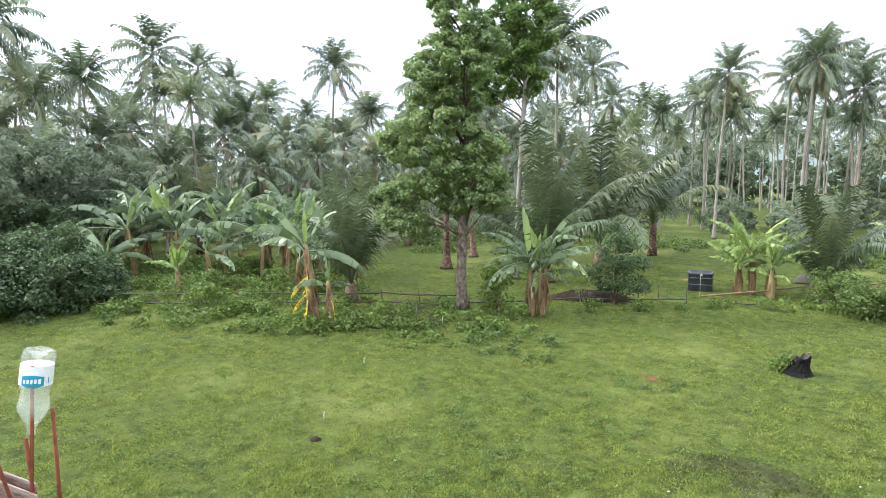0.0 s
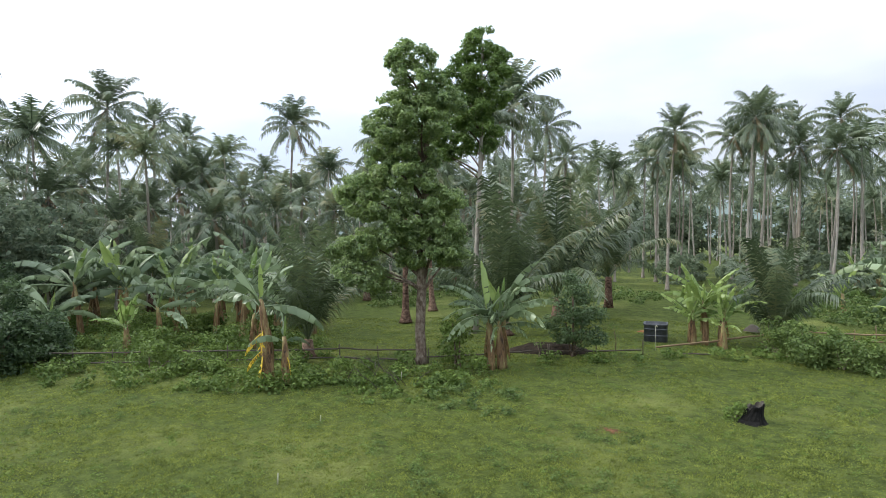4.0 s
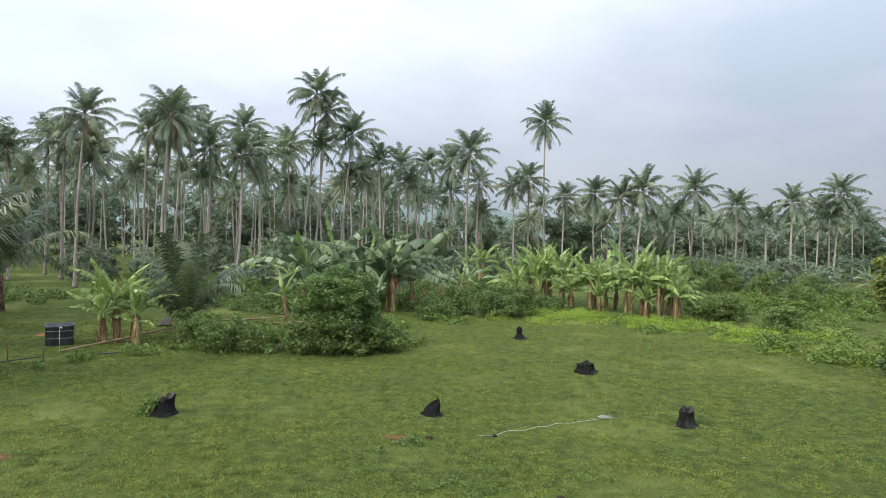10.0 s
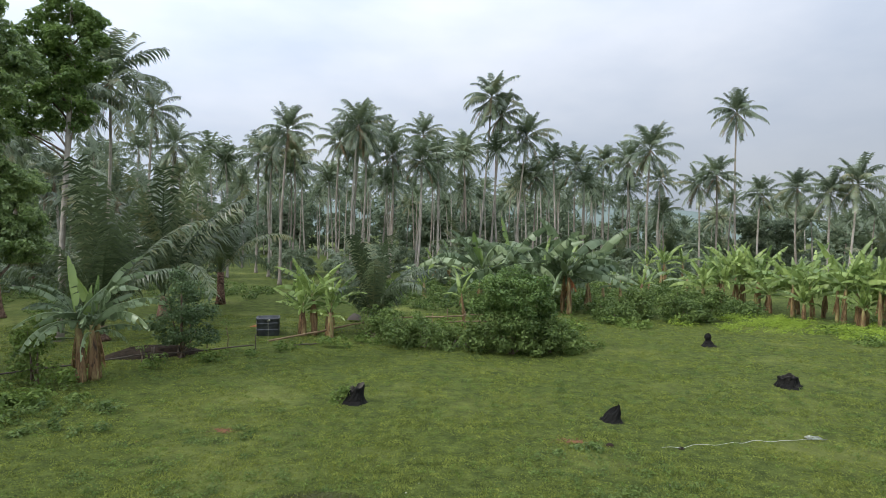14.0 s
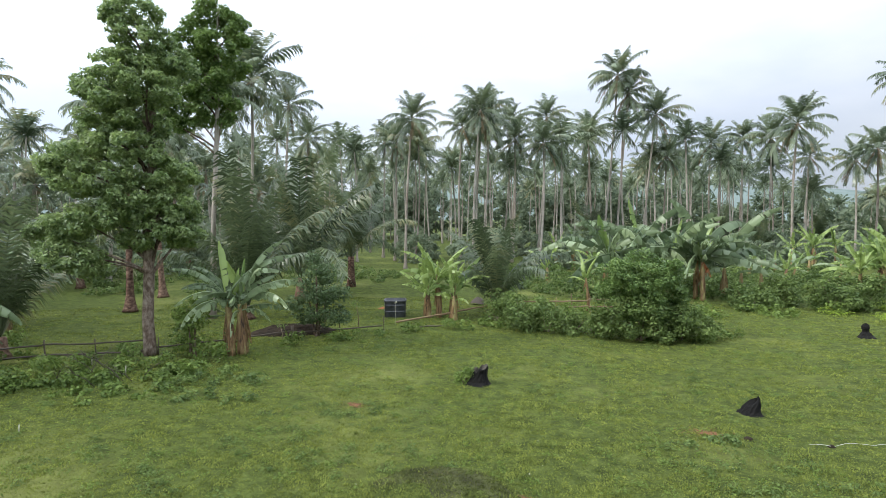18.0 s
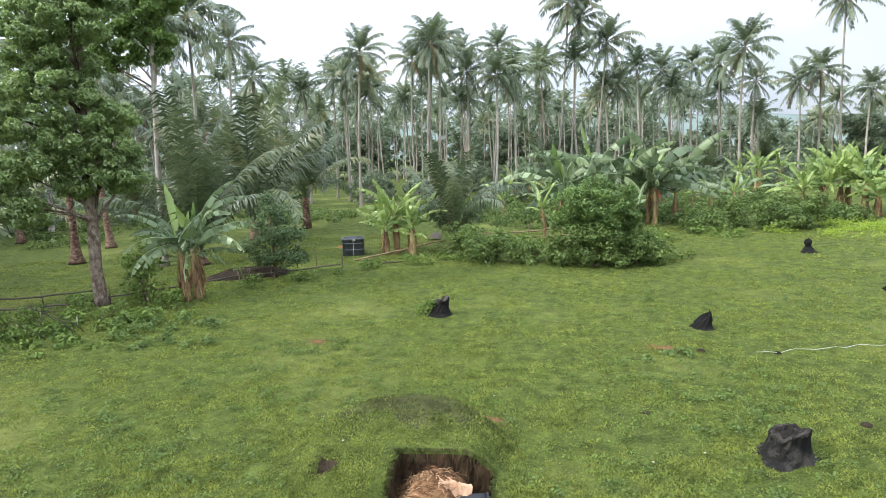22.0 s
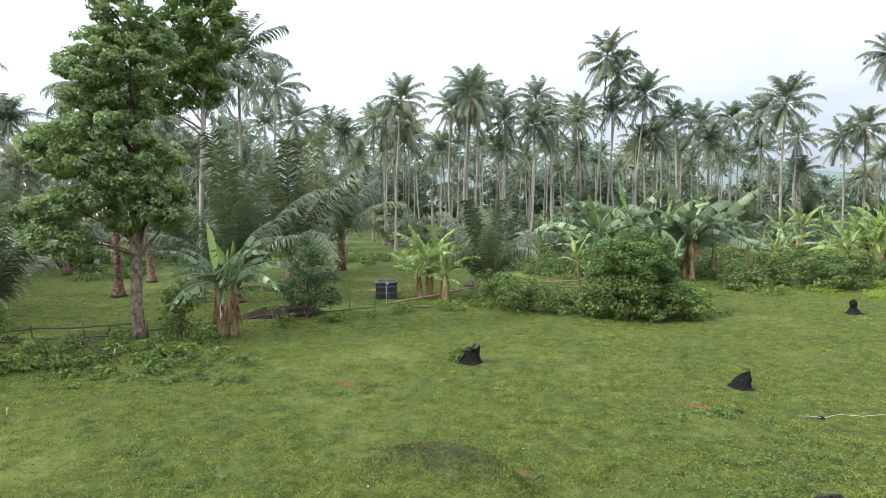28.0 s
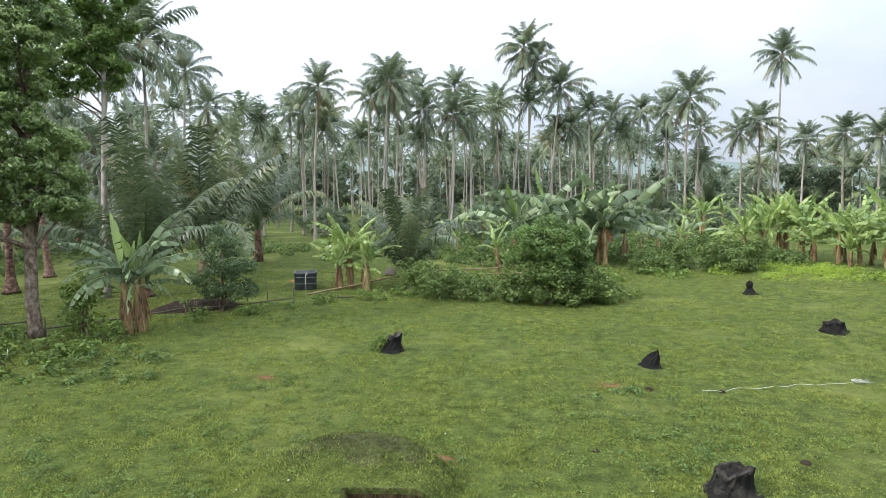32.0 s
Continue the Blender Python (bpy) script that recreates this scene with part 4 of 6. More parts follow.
CROWN = [(-0.35, 0.1, 11.15, 0.85, 0.8, 0.55), (-0.75, 0.0, 10.75, 0.45, 0.6, 0.35), (0.05, -0.2, 10.15, 0.85, 0.9, 0.5), (0.35, 0.1, 9.5, 1.15, 1.1, 0.6), (-0.55, -0.3, 9.3, 0.9, 0.9, 0.5),
         (-1.3, 0.1, 8.75, 0.75, 0.9, 0.5), (0.1, -0.6, 8.6, 1.0, 0.9, 0.55), (-0.85, -0.4, 7.9, 0.95, 1.0, 0.5), (-1.5, 0.3, 7.3, 0.6, 0.7, 0.4), (0.15, 0.1, 7.5, 0.7, 0.9, 0.5),
         (-0.7, -0.5, 6.8, 1.1, 1.0, 0.55), (-1.9, -0.2, 6.55, 0.9, 0.9, 0.45), (-2.65, 0.1, 6.2, 0.6, 0.7, 0.4), (-1.5, -0.4, 5.75, 1.2, 1.1, 0.5), (0.2, -0.7, 6.1, 0.9, 0.8, 0.5), (0.95, 0.1, 5.9, 0.75, 0.9, 0.6),
         (-0.3, -0.8, 5.2, 1.0, 0.8, 0.5), (0.75, -0.4, 5.05, 0.85, 0.9, 0.55), (1.25, 0.2, 4.7, 0.5, 0.7, 0.45), (-1.2, -0.5, 4.65, 0.9, 0.9, 0.45), (-2.0, 0.0, 4.35, 0.9, 0.9, 0.5), (-2.8, 0.2, 3.95, 0.6, 0.7, 0.45),
         (0.3, -0.5, 4.2, 0.9, 0.9, 0.5), (1.1, -0.2, 3.95, 0.5, 0.6, 0.4), (-2.2, -0.2, 3.35, 0.85, 0.8, 0.5), (-1.4, -0.4, 3.1, 0.65, 0.6, 0.45), (-0.45, -0.3, 3.75, 0.5, 0.6, 0.35)]
for b in CROWN:
    piece("limb", branching(Geo(), (0.1, 0, max(2.6, b[2] - 1.3)), [(b[0] * 0.9, b[1] * 0.9, b[2])], 0.06, r).mesh("limb", M["bark"], True), BIG)
piece("foliage", leaf_cloud("foliage", CROWN, 420, 0.125, M["tree_leaf"], 3, sub=17, long=1.2, lift=0.5, fill=0.6), BIG)

# a taller, darker tree further back, on a bare pale trunk
DARK = thing("tree", -18.3, 23.75, 0, "tall narrow dark-leaved tree on a bare pale trunk", "tree", "", 37.65)
g = Geo().tube([(-0.3, 0, -0.05), (-0.25, 0, 0.6), (-0.2, 0, 4.0), (0.0, 0, 8.0), (0.1, 0, 11.0), (0.1, 0, 13.6)], [0.2, 0.13, 0.11, 0.1, 0.07, 0.02], 10, True, 0.05, r)
piece("trunk", g.mesh("trunk", M["trunk"], True), DARK)
TOWER = [(0.15, 0.0, 14.1, 1.0, 0.9, 0.55), (0.7, 0.1, 13.3, 0.8, 0.8, 0.5), (-0.55, 0.0, 13.1, 0.85, 0.8, 0.5), (0.1, -0.3, 12.3, 1.1, 1.0, 0.6), (-0.95, 0.1, 11.7, 0.85, 0.8, 0.5), (0.6, 0.0, 11.4, 0.85, 0.8, 0.5),
         (-0.2, -0.4, 11.0, 0.9, 0.8, 0.5), (-1.2, 0.0, 10.5, 0.8, 0.8, 0.45), (0.1, -0.2, 10.1, 0.9, 0.9, 0.5), (-0.9, 0.0, 9.3, 0.7, 0.7, 0.4), (0.3, 0.1, 9.3, 0.5, 0.5, 0.35), (-1.6, 0.2, 8.8, 0.5, 0.5, 0.35),
         (-1.35, 0.0, 12.3, 0.75, 0.7, 0.5), (-1.75, 0.1, 11.2, 0.8, 0.7, 0.5), (-1.9, 0.0, 10.0, 0.75, 0.7, 0.45), (-2.2, 0.0, 9.1, 0.6, 0.6, 0.4), (0.95, 0.0, 12.5, 0.55, 0.6, 0.4)]
TOWER = [(x, y, z - 0.25, rx, ry, rz) for x, y, z, rx, ry, rz in TOWER]
for b in TOWER:
    piece("limb", branching(Geo(), (0.05, 0, b[2] - 1.3), [(b[0], b[1], b[2])], 0.05, r).mesh("limb", M["bark"], True), DARK)
piece("foliage", leaf_cloud("foliage", TOWER, 230, 0.17, M["bush_leaf"], 5, sub=12, long=1.2, lift=0.5, fill=0.6), DARK)

# leaning trunks of palms just behind it
coconut_palm(-23.64, 24.05, 9.5, -0.3, 0.2, 0.9, seed=6, group="palms by the fence", thick=0.17, bark="red_bark", flare=1.3)
coconut_palm(-26.12, 28.99, 9.8, -0.3, 0.2, 0.9, seed=7, group="palms by the fence", thick=0.16, bark="red_bark", flare=1.2)

# ---- mango tree at the field's edge ----
MANGO = thing("mango_tree", 20.3, 15.8, 0, "rounded mango tree with reddish-tipped leaves and short trunk", "tree", "", -52)
g = Geo().tube([(0, 0, -0.05), (0, 0, 0.25), (-0.05, 0, 0.9), (-0.15, 0, 1.7), (-0.5, 0, 2.6)], [0.2, 0.15, 0.13, 0.12, 0.09], 10, True, 0.06, r)
piece("trunk", g.mesh("trunk", M["red_bark"], True), MANGO)
DOME = [(-1.6, 0.0, 4.35, 1.2, 1.3, 0.85), (-2.4, 0.2, 4.0, 1.1, 1.2, 0.85), (-0.7, 0.1, 3.9, 1.15, 1.2, 0.9), (-2.6, -0.3, 3.0, 1.0, 1.1, 0.8), (-1.5, -0.6, 3.1, 1.2, 1.0, 1.0),
        (-0.2, -0.2, 2.7, 0.95, 1.1, 0.8), (-3.2, 0.1, 3.6, 0.6, 0.8, 0.6), (-0.8, 0.4, 2.2, 0.8, 0.9, 0.55), (-1.8, 0.5, 2.3, 0.9, 0.9, 0.55), (0.4, 0.2, 3.0, 0.55, 0.7, 0.55), (0.55, 0.0, 2.3, 0.5, 0.6, 0.5), (-2.7, 0.0, 2.35, 0.55, 0.7, 0.4)]
for b in DOME:
    piece("limb", branching(Geo(), (-0.15, 0, 1.6), [(b[0], b[1], b[2])], 0.08, r).mesh("limb", M["bark"], True), MANGO)
piece("foliage", leaf_cloud("foliage", DOME, 300, 0.13, M["mango_leaf"], 4, sub=20, long=1.5), MANGO)

# ---- bananas ----
GB = "banana plants along the fence"
banana_plant(-16.95, 11.1, 2.7, "banana", 1, 7, 6, 0.92, GB, label="tall banana plant with a yellowed leaf on its brown stem", yellow=5, fat=0.17)
banana_plant(-16.6, 11.5, 1.5, "banana", 2, 4, 3, 0.7, GB, yellow=1)
for k, (dx, dy, h, size) in enumerate(((0, 0, 2.1, 1.1), (0.25, 0.25, 1.7, 1.0), (-0.3, 0.3, 1.5, 0.95), (0.1, 0.55, 1.9, 1.0))):
    banana_plant(-12.91 + dx, 17.29 + dy, h, "banana_torn", 43 + k, 13 if k == 0 else 9, 4, size, GB, label="clumped banana plant with many torn arching leaves")
banana_plant(-22.9, 14.3, 1.5, "banana", 41, 5, 11, 1.0, GB, label="old banana plant hung with brown withered leaves")
banana_plant(-25.3, 10.23, 1.3, "banana_light", 5, 7, 3, 0.85, GB)
banana_plant(-28.77, 13.14, 1.5, "banana", 6, 7, 5, 0.9, GB)
for x, y, h, s in ((-33.0, 11.2, 3.0, 1.45), (-34.5, 12.5, 3.2, 1.5), (-32.0, 13.0, 2.8, 1.4), (-29.4, 16.5, 2.7, 1.3), (-28.2, 15.6, 2.4, 1.2), (-26.0, 15.7, 2.7, 1.2), (-31.0, 18.5, 2.6, 1.3), (-27.0, 19.0, 2.4, 1.2), (-35.9, 10.6, 1.0, 0.8), (-24.0, 18.2, 2.4, 1.2), (-36.5, 14.5, 3.2, 1.5), (-33.5, 16.0, 2.9, 1.4), (-30.2, 14.6, 2.2, 1.2), (-27.6, 17.4, 2.6, 1.3), (-25.2, 17.0, 2.2, 1.1), (-37.0, 19.0, 3.0, 1.5), (-34.0, 21.0, 2.8, 1.4), (-29.0, 22.0, 2.6, 1.3), (-31.5, 9.4, 1.6, 1.0)):
    banana_plant(x, y, h * 0.85, "banana", 7, 11, 4, s * 1.05, "banana plants in the thicket", label="large banana plant with pale arching leaves in the thicket")
banana_plant(-8.85, 26.8, 1.9, "banana_light", 8, 13, 5, 0.95, GB, label="banana clump with light leaves beside the bamboo pole")
banana_plant(-8.3, 27.0, 1.5, "banana_light", 9, 10, 4, 0.85, GB)
banana_plant(-9.3, 26.6, 1.3, "banana_light", 10, 9, 4, 0.8, GB)
banana_plant(-8.0, 26.4, 1.1, "banana_light", 46, 7, 4, 0.8, GB)
banana_plant(-9.6, 27.2, 1.4, "banana_light", 47, 8, 4, 0.85, GB)
banana_plant(-2.6, 30.9, 1.7, "banana_light", 11, 6, 1, 0.6, GB, fat=0.08, label="slender young banana plant with few leaves")
for x, y, h, s in ((-2.3, 38.0, 3.0, 1.35), (-0.4, 38.5, 3.2, 1.45), (1.2, 37.5, 2.9, 1.4), (2.7, 37.8, 3.0, 1.4), (4.2, 38.5, 2.4, 1.2)):
    banana_plant(x, y, h * 0.82, "banana", 12, 15, 3, s * 1.28, fat=0.11, group="banana plants behind the bush", label="old banana plant with dull torn leaves behind the bush")
for x, y, h in ((-7.7, 58.0, 1.8), (-6.4, 58.5, 2.0), (-5.2, 59.0, 1.7), (13.5, 60.0, 2.2), (15.4, 61.0, 2.3), (12.2, 61.5, 2.0), (14.2, 62.5, 2.4)):
    banana_plant(x, y, h, "banana_light", 13, 8, 2, 1.0, "banana plants at the grove's edge")
for x, y, h, s in ((13.3, 43.0, 2.3, 1.05), (14.2, 42.6, 2.5, 1.1), (15.0, 41.5, 2.3, 1.05), (15.7, 41.9, 1.2, 0.7), (16.0, 38.8, 2.1, 1.0), (16.7, 38.0, 2.3, 1.05), (17.1, 35.2, 2.4, 1.1), (17.9, 35.4, 2.2, 1.0), (18.2, 34.0, 2.3, 1.05), (18.9, 34.6, 2.4, 1.05), (19.6, 35.2, 1.6, 1.0), (12.6, 44.5, 1.8, 1.0), (13.8, 44.8, 2.0, 1.1), (15.0, 44.0, 2.1, 1.1), (16.8, 40.0, 1.9, 1.0), (17.6, 38.6, 1.8, 1.0), (18.6, 37.0, 2.0, 1.05), (20.4, 36.4, 1.7, 1.0), (15.3, 40.2, 1.5, 0.9), (13.0, 42.2, 2.0, 1.0), (14.7, 42.9, 2.3, 1.0), (15.6, 42.9, 1.9, 0.9), (16.3, 39.6, 2.0, 1.0), (16.1, 37.6, 1.2, 0.7), (17.4, 36.6, 2.1, 1.0), (18.4, 35.6, 2.2, 1.0), (19.3, 34.0, 1.6, 0.8), (20.0, 34.8, 1.5, 0.8), (12.2, 43.2, 1.6, 0.9), (17.6, 34.4, 1.3, 0.7)):
    banana_plant(x, y, h * 0.9, "banana_light", 14, 13, 3, s * 1.08, fat=0.1, group="banana plants in the clump on the lawn's edge", label="banana plant with bright green leaves and brown-sheathed stem")
for x, y, h in ((46.6, 53.7, 1.2), (47.6, 49.7, 1.2), (48.8, 52.0, 1.3), (61.0, 46.0, 1.3)):
    banana_plant(x, y, h, "banana", 15, 8, 1, 0.9, "banana plants in the field")

# ---- shrubs and small trees ----
def wild(s, h, seed, n=8):
    """Blobs of an untidy bush, about s wide and h high: a low skirt and uneven shoots."""
    q = random.Random(seed)
    out = [(0, 0, h * 0.35, s * 0.75, s * 0.75, h * 0.35)]
    for k in range(n):
        a, d, z = q.uniform(0, 6.3), s * q.uniform(0.3, 1.0), h * q.uniform(0.15, 0.95)
        w = s * q.uniform(0.2, 0.42) * (1.25 - 0.6 * z / h)
        out.append((d * math.cos(a) * (1.1 - 0.5 * z / h), d * math.sin(a) * (1.1 - 0.5 * z / h), z, w, w, w * q.uniform(0.6, 1.2)))
    return out


bush("bush", -0.1, 24.5, [(0, 0, 1.9, 1.3, 1.1, 0.7), (-0.6, 0, 2.5, 0.85, 0.8, 0.5), (0.55, 0.1, 2.55, 0.85, 0.8, 0.5), (0.0, -0.3, 2.35, 1.0, 0.8, 0.6), (0.0, 0.1, 2.95, 0.65, 0.6, 0.3), (0.1, -0.2, 1.3, 1.1, 0.9, 0.55), (1.05, 0.2, 1.7, 0.55, 0.5, 0.5), (-1.1, 0.1, 1.8, 0.5, 0.5, 0.5)], M["bush_leaf"], 330, 0.12, 71, "dense rounded fresh green bush beside the lawn", sub=17, stems=8, fill=0.6)
bush("bush", -0.2, 24.1, [(0, 0, 0.7, 1.1, 0.8, 0.6), (-1.0, 0.1, 0.6, 0.8, 0.7, 0.5), (0.9, -0.1, 0.6, 0.9, 0.7, 0.5), (0.3, -0.3, 1.15, 0.8, 0.6, 0.4), (-0.7, 0, 1.2, 0.6, 0.6, 0.4), (-1.3, 0.3, 1.0, 0.35, 0.4, 0.5), (1.5, 0.1, 0.9, 0.4, 0.4, 0.45)], M["shrub_leaf"], 230, 0.13, 171, "low dark-leaved bush at the edge of the lawn", sub=12)
bush("bush", 1.3, 24.8, [(0, 0, 0.5, 1.1, 0.8, 0.55), (0.8, 0, 0.4, 0.7, 0.7, 0.45), (-0.8, -0.2, 0.6, 0.8, 0.8, 0.55), (0.1, -0.2, 0.95, 0.6, 0.6, 0.35), (-0.4, 0.3, 1.3, 0.35, 0.35, 0.35), (0.5, 0.2, 1.1, 0.3, 0.3, 0.35)], M["shrub_leaf"], 200, 0.14, 72, "low dark-leaved bush at the edge of the lawn", sub=10)
for k, (x, y, w, h) in enumerate(((-1.7, 24.5, 0.75, 0.9), (-2.7, 24.8, 0.8, 0.75), (-3.7, 24.9, 0.9, 1.25), (-4.7, 25.2, 1.0, 1.5), (-5.6, 26.3, 0.9, 1.3), (-6.3, 26.9, 0.8, 1.5), (-4.2, 25.9, 0.7, 1.0))):
    bush("bush", x, y, wild(w, h, 180 + k, 9), M["shrub_leaf"], 150, 0.13, 180 + k, "loose weedy shrub before the bamboo fence", "shrub", "shrubs before the bamboo fence", fill=0.5)
CIT = bush("small_tree", -11.93, 21.21, [(0, 0, 1.2, 0.95, 0.9, 0.5), (0.1, 0, 1.8, 0.85, 0.8, 0.5), (-0.1, 0, 2.3, 0.65, 0.65, 0.45), (0.05, 0, 2.9, 0.42, 0.42, 0.45), (-0.6, 0.1, 0.9, 0.5, 0.6, 0.35), (0.6, -0.1, 0.85, 0.5, 0.6, 0.35), (0.5, 0, 1.6, 0.5, 0.5, 0.35), (-0.5, 0, 1.9, 0.45, 0.5, 0.35)], M["dark_leaf"], 230, 0.12, 76, "small fruit tree with dark rounded foliage and thin trunk", "tree", stems=4)
piece("trunk", Geo().tube([(0, 0, -0.03), (0.02, 0, 0.6), (0, 0, 1.4), (0, 0, 2.6)], [0.07, 0.055, 0.05, 0.02], 8).mesh("trunk", M["bark"], True), CIT)
bush("shrub", -13.94, 16.71, [(0, 0, 0.8, 0.75, 0.7, 0.7), (0.2, 0, 1.5, 0.55, 0.5, 0.5), (-0.3, 0.1, 1.3, 0.5, 0.5, 0.5)], M["weed"], 150, 0.13, 77, "thin weedy shrub beside the tree", fill=0.4)
bush("shrub", -21.5, 9.4, [(0, 0, 0.5, 0.7, 0.7, 0.5), (0.5, 0.6, 0.4, 0.6, 0.6, 0.4)], M["weed"], 150, 0.14, 78, "low leafy weeds by the fence")
for k, (x, y, s, h) in enumerate(((-25.5, 5.8, 1.6, 2.0), (-27.5, 4.6, 2.0, 2.8), (-29.5, 6.5, 2.0, 2.9), (-27.0, 7.8, 1.3, 1.5), (-31.0, 3.5, 2.3, 3.6), (-33.5, 6.5, 2.2, 3.6), (-30.0, 1.5, 2.4, 3.6), (-36.0, 8.5, 2.2, 3.0), (-29.8, 8.8, 1.2, 1.3), (-25.0, 3.0, 1.6, 2.0))):
    bush("thicket_shrub", x, y, wild(s * 1.05, h * 1.05, 80 + k, 12), M["dark_leaf"], 170, 0.16, 80 + k, "dense dark-leaved shrub in the thicket", "shrub", "shrubs of the thicket", 6)
# trees at the left rear, in the leaf colour that carries painted haze
for k, (x, y, s, h) in enumerate(((-56, 14.0, 3.0, 7.5), (-60, 22.5, 3.0, 7.0), (-47, 8.5, 2.6, 6.0), (-42, 3.5, 3.2, 6.5), (-55, 5.0, 3.6, 8.0), (-37, 4.5, 3.0, 7.5), (-40, 9.5, 2.6, 7.0), (-44, 13.5, 2.4, 6.5))):
    bush("tree", x, y, [(0, 0, h * 0.75, s, s, h * 0.22), (s * 0.5, 0.3, h * 0.55, s * 0.8, s * 0.8, h * 0.25), (-s * 0.5, -0.3, h * 0.5, s * 0.8, s * 0.8, h * 0.25), (0, 0, h * 0.3, s * 0.8, s * 0.8, h * 0.3)], M["hazy_far_leaf"], 45, 0.32, 100 + k, "leafy tree standing among the palms", "tree", "trees among the palms", 5, sub=4)
bush("tree", 29.7, 79.5, [(0, 0, 5.6, 3.4, 3.2, 1.1), (-1.8, 0, 6.3, 2.0, 2.0, 0.8), (1.9, 0, 6.0, 2.0, 2.0, 0.8), (0.4, 0, 3.8, 3.2, 3.0, 1.2), (0, 0, 2.0, 2.6, 2.6, 1.4)], M["hazy_far_leaf"], 40, 0.4, 110, "spreading tree with a flat crown behind the bananas, leaf colour paled as by haze", "tree", "", 6, sub=4)
bush("tree", 84, 62, [(0, 0, 4.5, 6.0, 6.0, 3.6), (-6, 3, 3.6, 5.0, 5.0, 3.2), (5, -4, 4.0, 5, 5, 3.5)], M["dark_leaf"], 16, 0.6, 111, "dark leafy trees beyond the field", "tree", "", 6, sub=2)
for k, (x, y, s, h) in enumerate(((8.6, 34.6, 1.2, 1.3), (10.2, 35.6, 1.3, 1.6), (9.6, 37.8, 1.2, 1.5), (21.0, 33.2, 1.2, 1.8), (22.2, 34.0, 1.3, 1.9), (21.9, 28.6, 1.0, 1.4), (23.0, 29.5, 1.1, 1.3), (6.4, 36.0, 1.3, 1.3), (5.0, 34.5, 1.2, 1.2))):
    bush("bush", x, y, wild(s, h * 1.05, 120 + k), M["shrub_leaf"], 150, 0.16, 120 + k, "rounded wild bush at the lawn's edge", "shrub", "bushes at the lawn's edge", 5)
for k, (x, y, s, h) in enumerate(((24.0, 13.5, 1.0, 1.6), (24.8, 14.2, 0.9, 2.0), (22.2, 16.5, 0.9, 0.9), (24.6, 12.4, 0.9, 1.0), (19.0, 18.6, 0.8, 0.7), (36.0, 40.0, 1.5, 1.6), (30.0, 38.0, 1.6, 1.7), (33.0, 45.0, 1.8, 2.0), (27.0, 45.0, 1.8, 2.4), (24.5, 41.0, 1.6, 2.4), (38.0, 46.0, 1.7, 1.9), (44.0, 44.0, 1.8, 1.7), (52.0, 42.0, 1.8, 1.9), (29.5, 50.0, 2.2, 2.8), (35.0, 54.0, 2.2, 2.6))):
    bush("bush", x, y, wild(s, h * 1.05, 140 + k), M["shrub_leaf"], 120, 0.17, 140 + k, "wild bush in the rough field", "shrub", "bushes in the rough field", 5)

# ---- growth that nobody could count ----
def stuff(name, me, label, category):
    return tagged(new(name, me), label, category, "", "stuff")


edge = blob_line((-25, 6.5), (-18.5, 12.0), 16, 0.5, 201) + blob_line((-18, 11.5), (-13, 17.0), 12, 0.35, 202) + blob_line((-12, 19.5), (-6, 25.5), 10, 0.3, 203) + blob_line((-6, 25.5), (3, 25.5), 12, 0.45, 204)
for lo, hi, n0, rr, sd in (((-26, 8.5), (-19, 14.5), 22, 0.5, 220), ((-30, 9), (-22, 16), 30, 0.6, 221), ((-34, 11), (-26, 20), 26, 0.7, 222), ((-22, 6.5), (-16, 11.5), 16, 0.3, 223), ((-17.5, 10.2), (-15.8, 11.6), 7, 0.45, 224), ((-18.5, 13.5), (-16, 16.5), 10, 0.35, 225)):
    edge += blob_line(lo, hi, n0, rr, sd, 1.0, 0.7)
edge += blob_line((-15.9, 12.4), (-12.4, 15.4), 26, 0.3, 228, 0.9, 0.42) + blob_line((-14.4, 11.4), (-12.0, 13.6), 12, 0.22, 229, 0.7, 0.4)


def off_fence(blob):
    x, y = blob[0], blob[1]
    near = (1.15 * (x + 26.0) * 0.86 + 7.2) - y
    return -0.6 < near < 1.6 and -26 < x < -15.5


cut = random.Random(206)
edge = [(x, y, z * 0.6, rx, ry, rz * 0.5) if off_fence((x, y)) else (x, y, z, rx, ry, rz) for x, y, z, rx, ry, rz in edge if not off_fence((x, y)) or cut.random() < 0.55]
stuff("edge_weeds", leaf_cloud("edge_weeds", edge, 150, 0.13, M["weed"], 205), "low broad-leaved weeds along the fence and the lawn's edge", "weeds")
creep = blob_line((9.0, 34.5), (17.0, 31.0), 22, 0.55, 206, 1.6, 0.35) + blob_line((16.5, 31.0), (22.0, 27.0), 18, 0.5, 207, 1.6, 0.35) + blob_line((13, 36), (15, 35), 8, 0.6, 208, 1.2, 0.35)
creep += blob_line((11.0, 36.5), (19.0, 31.5), 26, 0.7, 216, 1.2, 0.25) + blob_line((17.5, 32.0), (23.0, 26.0), 22, 0.7, 217, 1.2, 0.25)
creep += blob_line((17.5, 26.5), (21.5, 18.5), 34, 0.45, 226, 1.1, 0.4) + blob_line((22.0, 21.0), (27.0, 13.0), 26, 0.5, 227, 2.0, 0.4)
stuff("creeping_weeds", leaf_cloud("creeping_weeds", [(x, y, z * 0.6, rx, ry, rz * 0.6) for x, y, z, rx, ry, rz in creep], 190, 0.085, M["creeper"], 209, lift=1.2, sub=9), "bright yellow-green creeping weeds before the banana clump", "weeds")
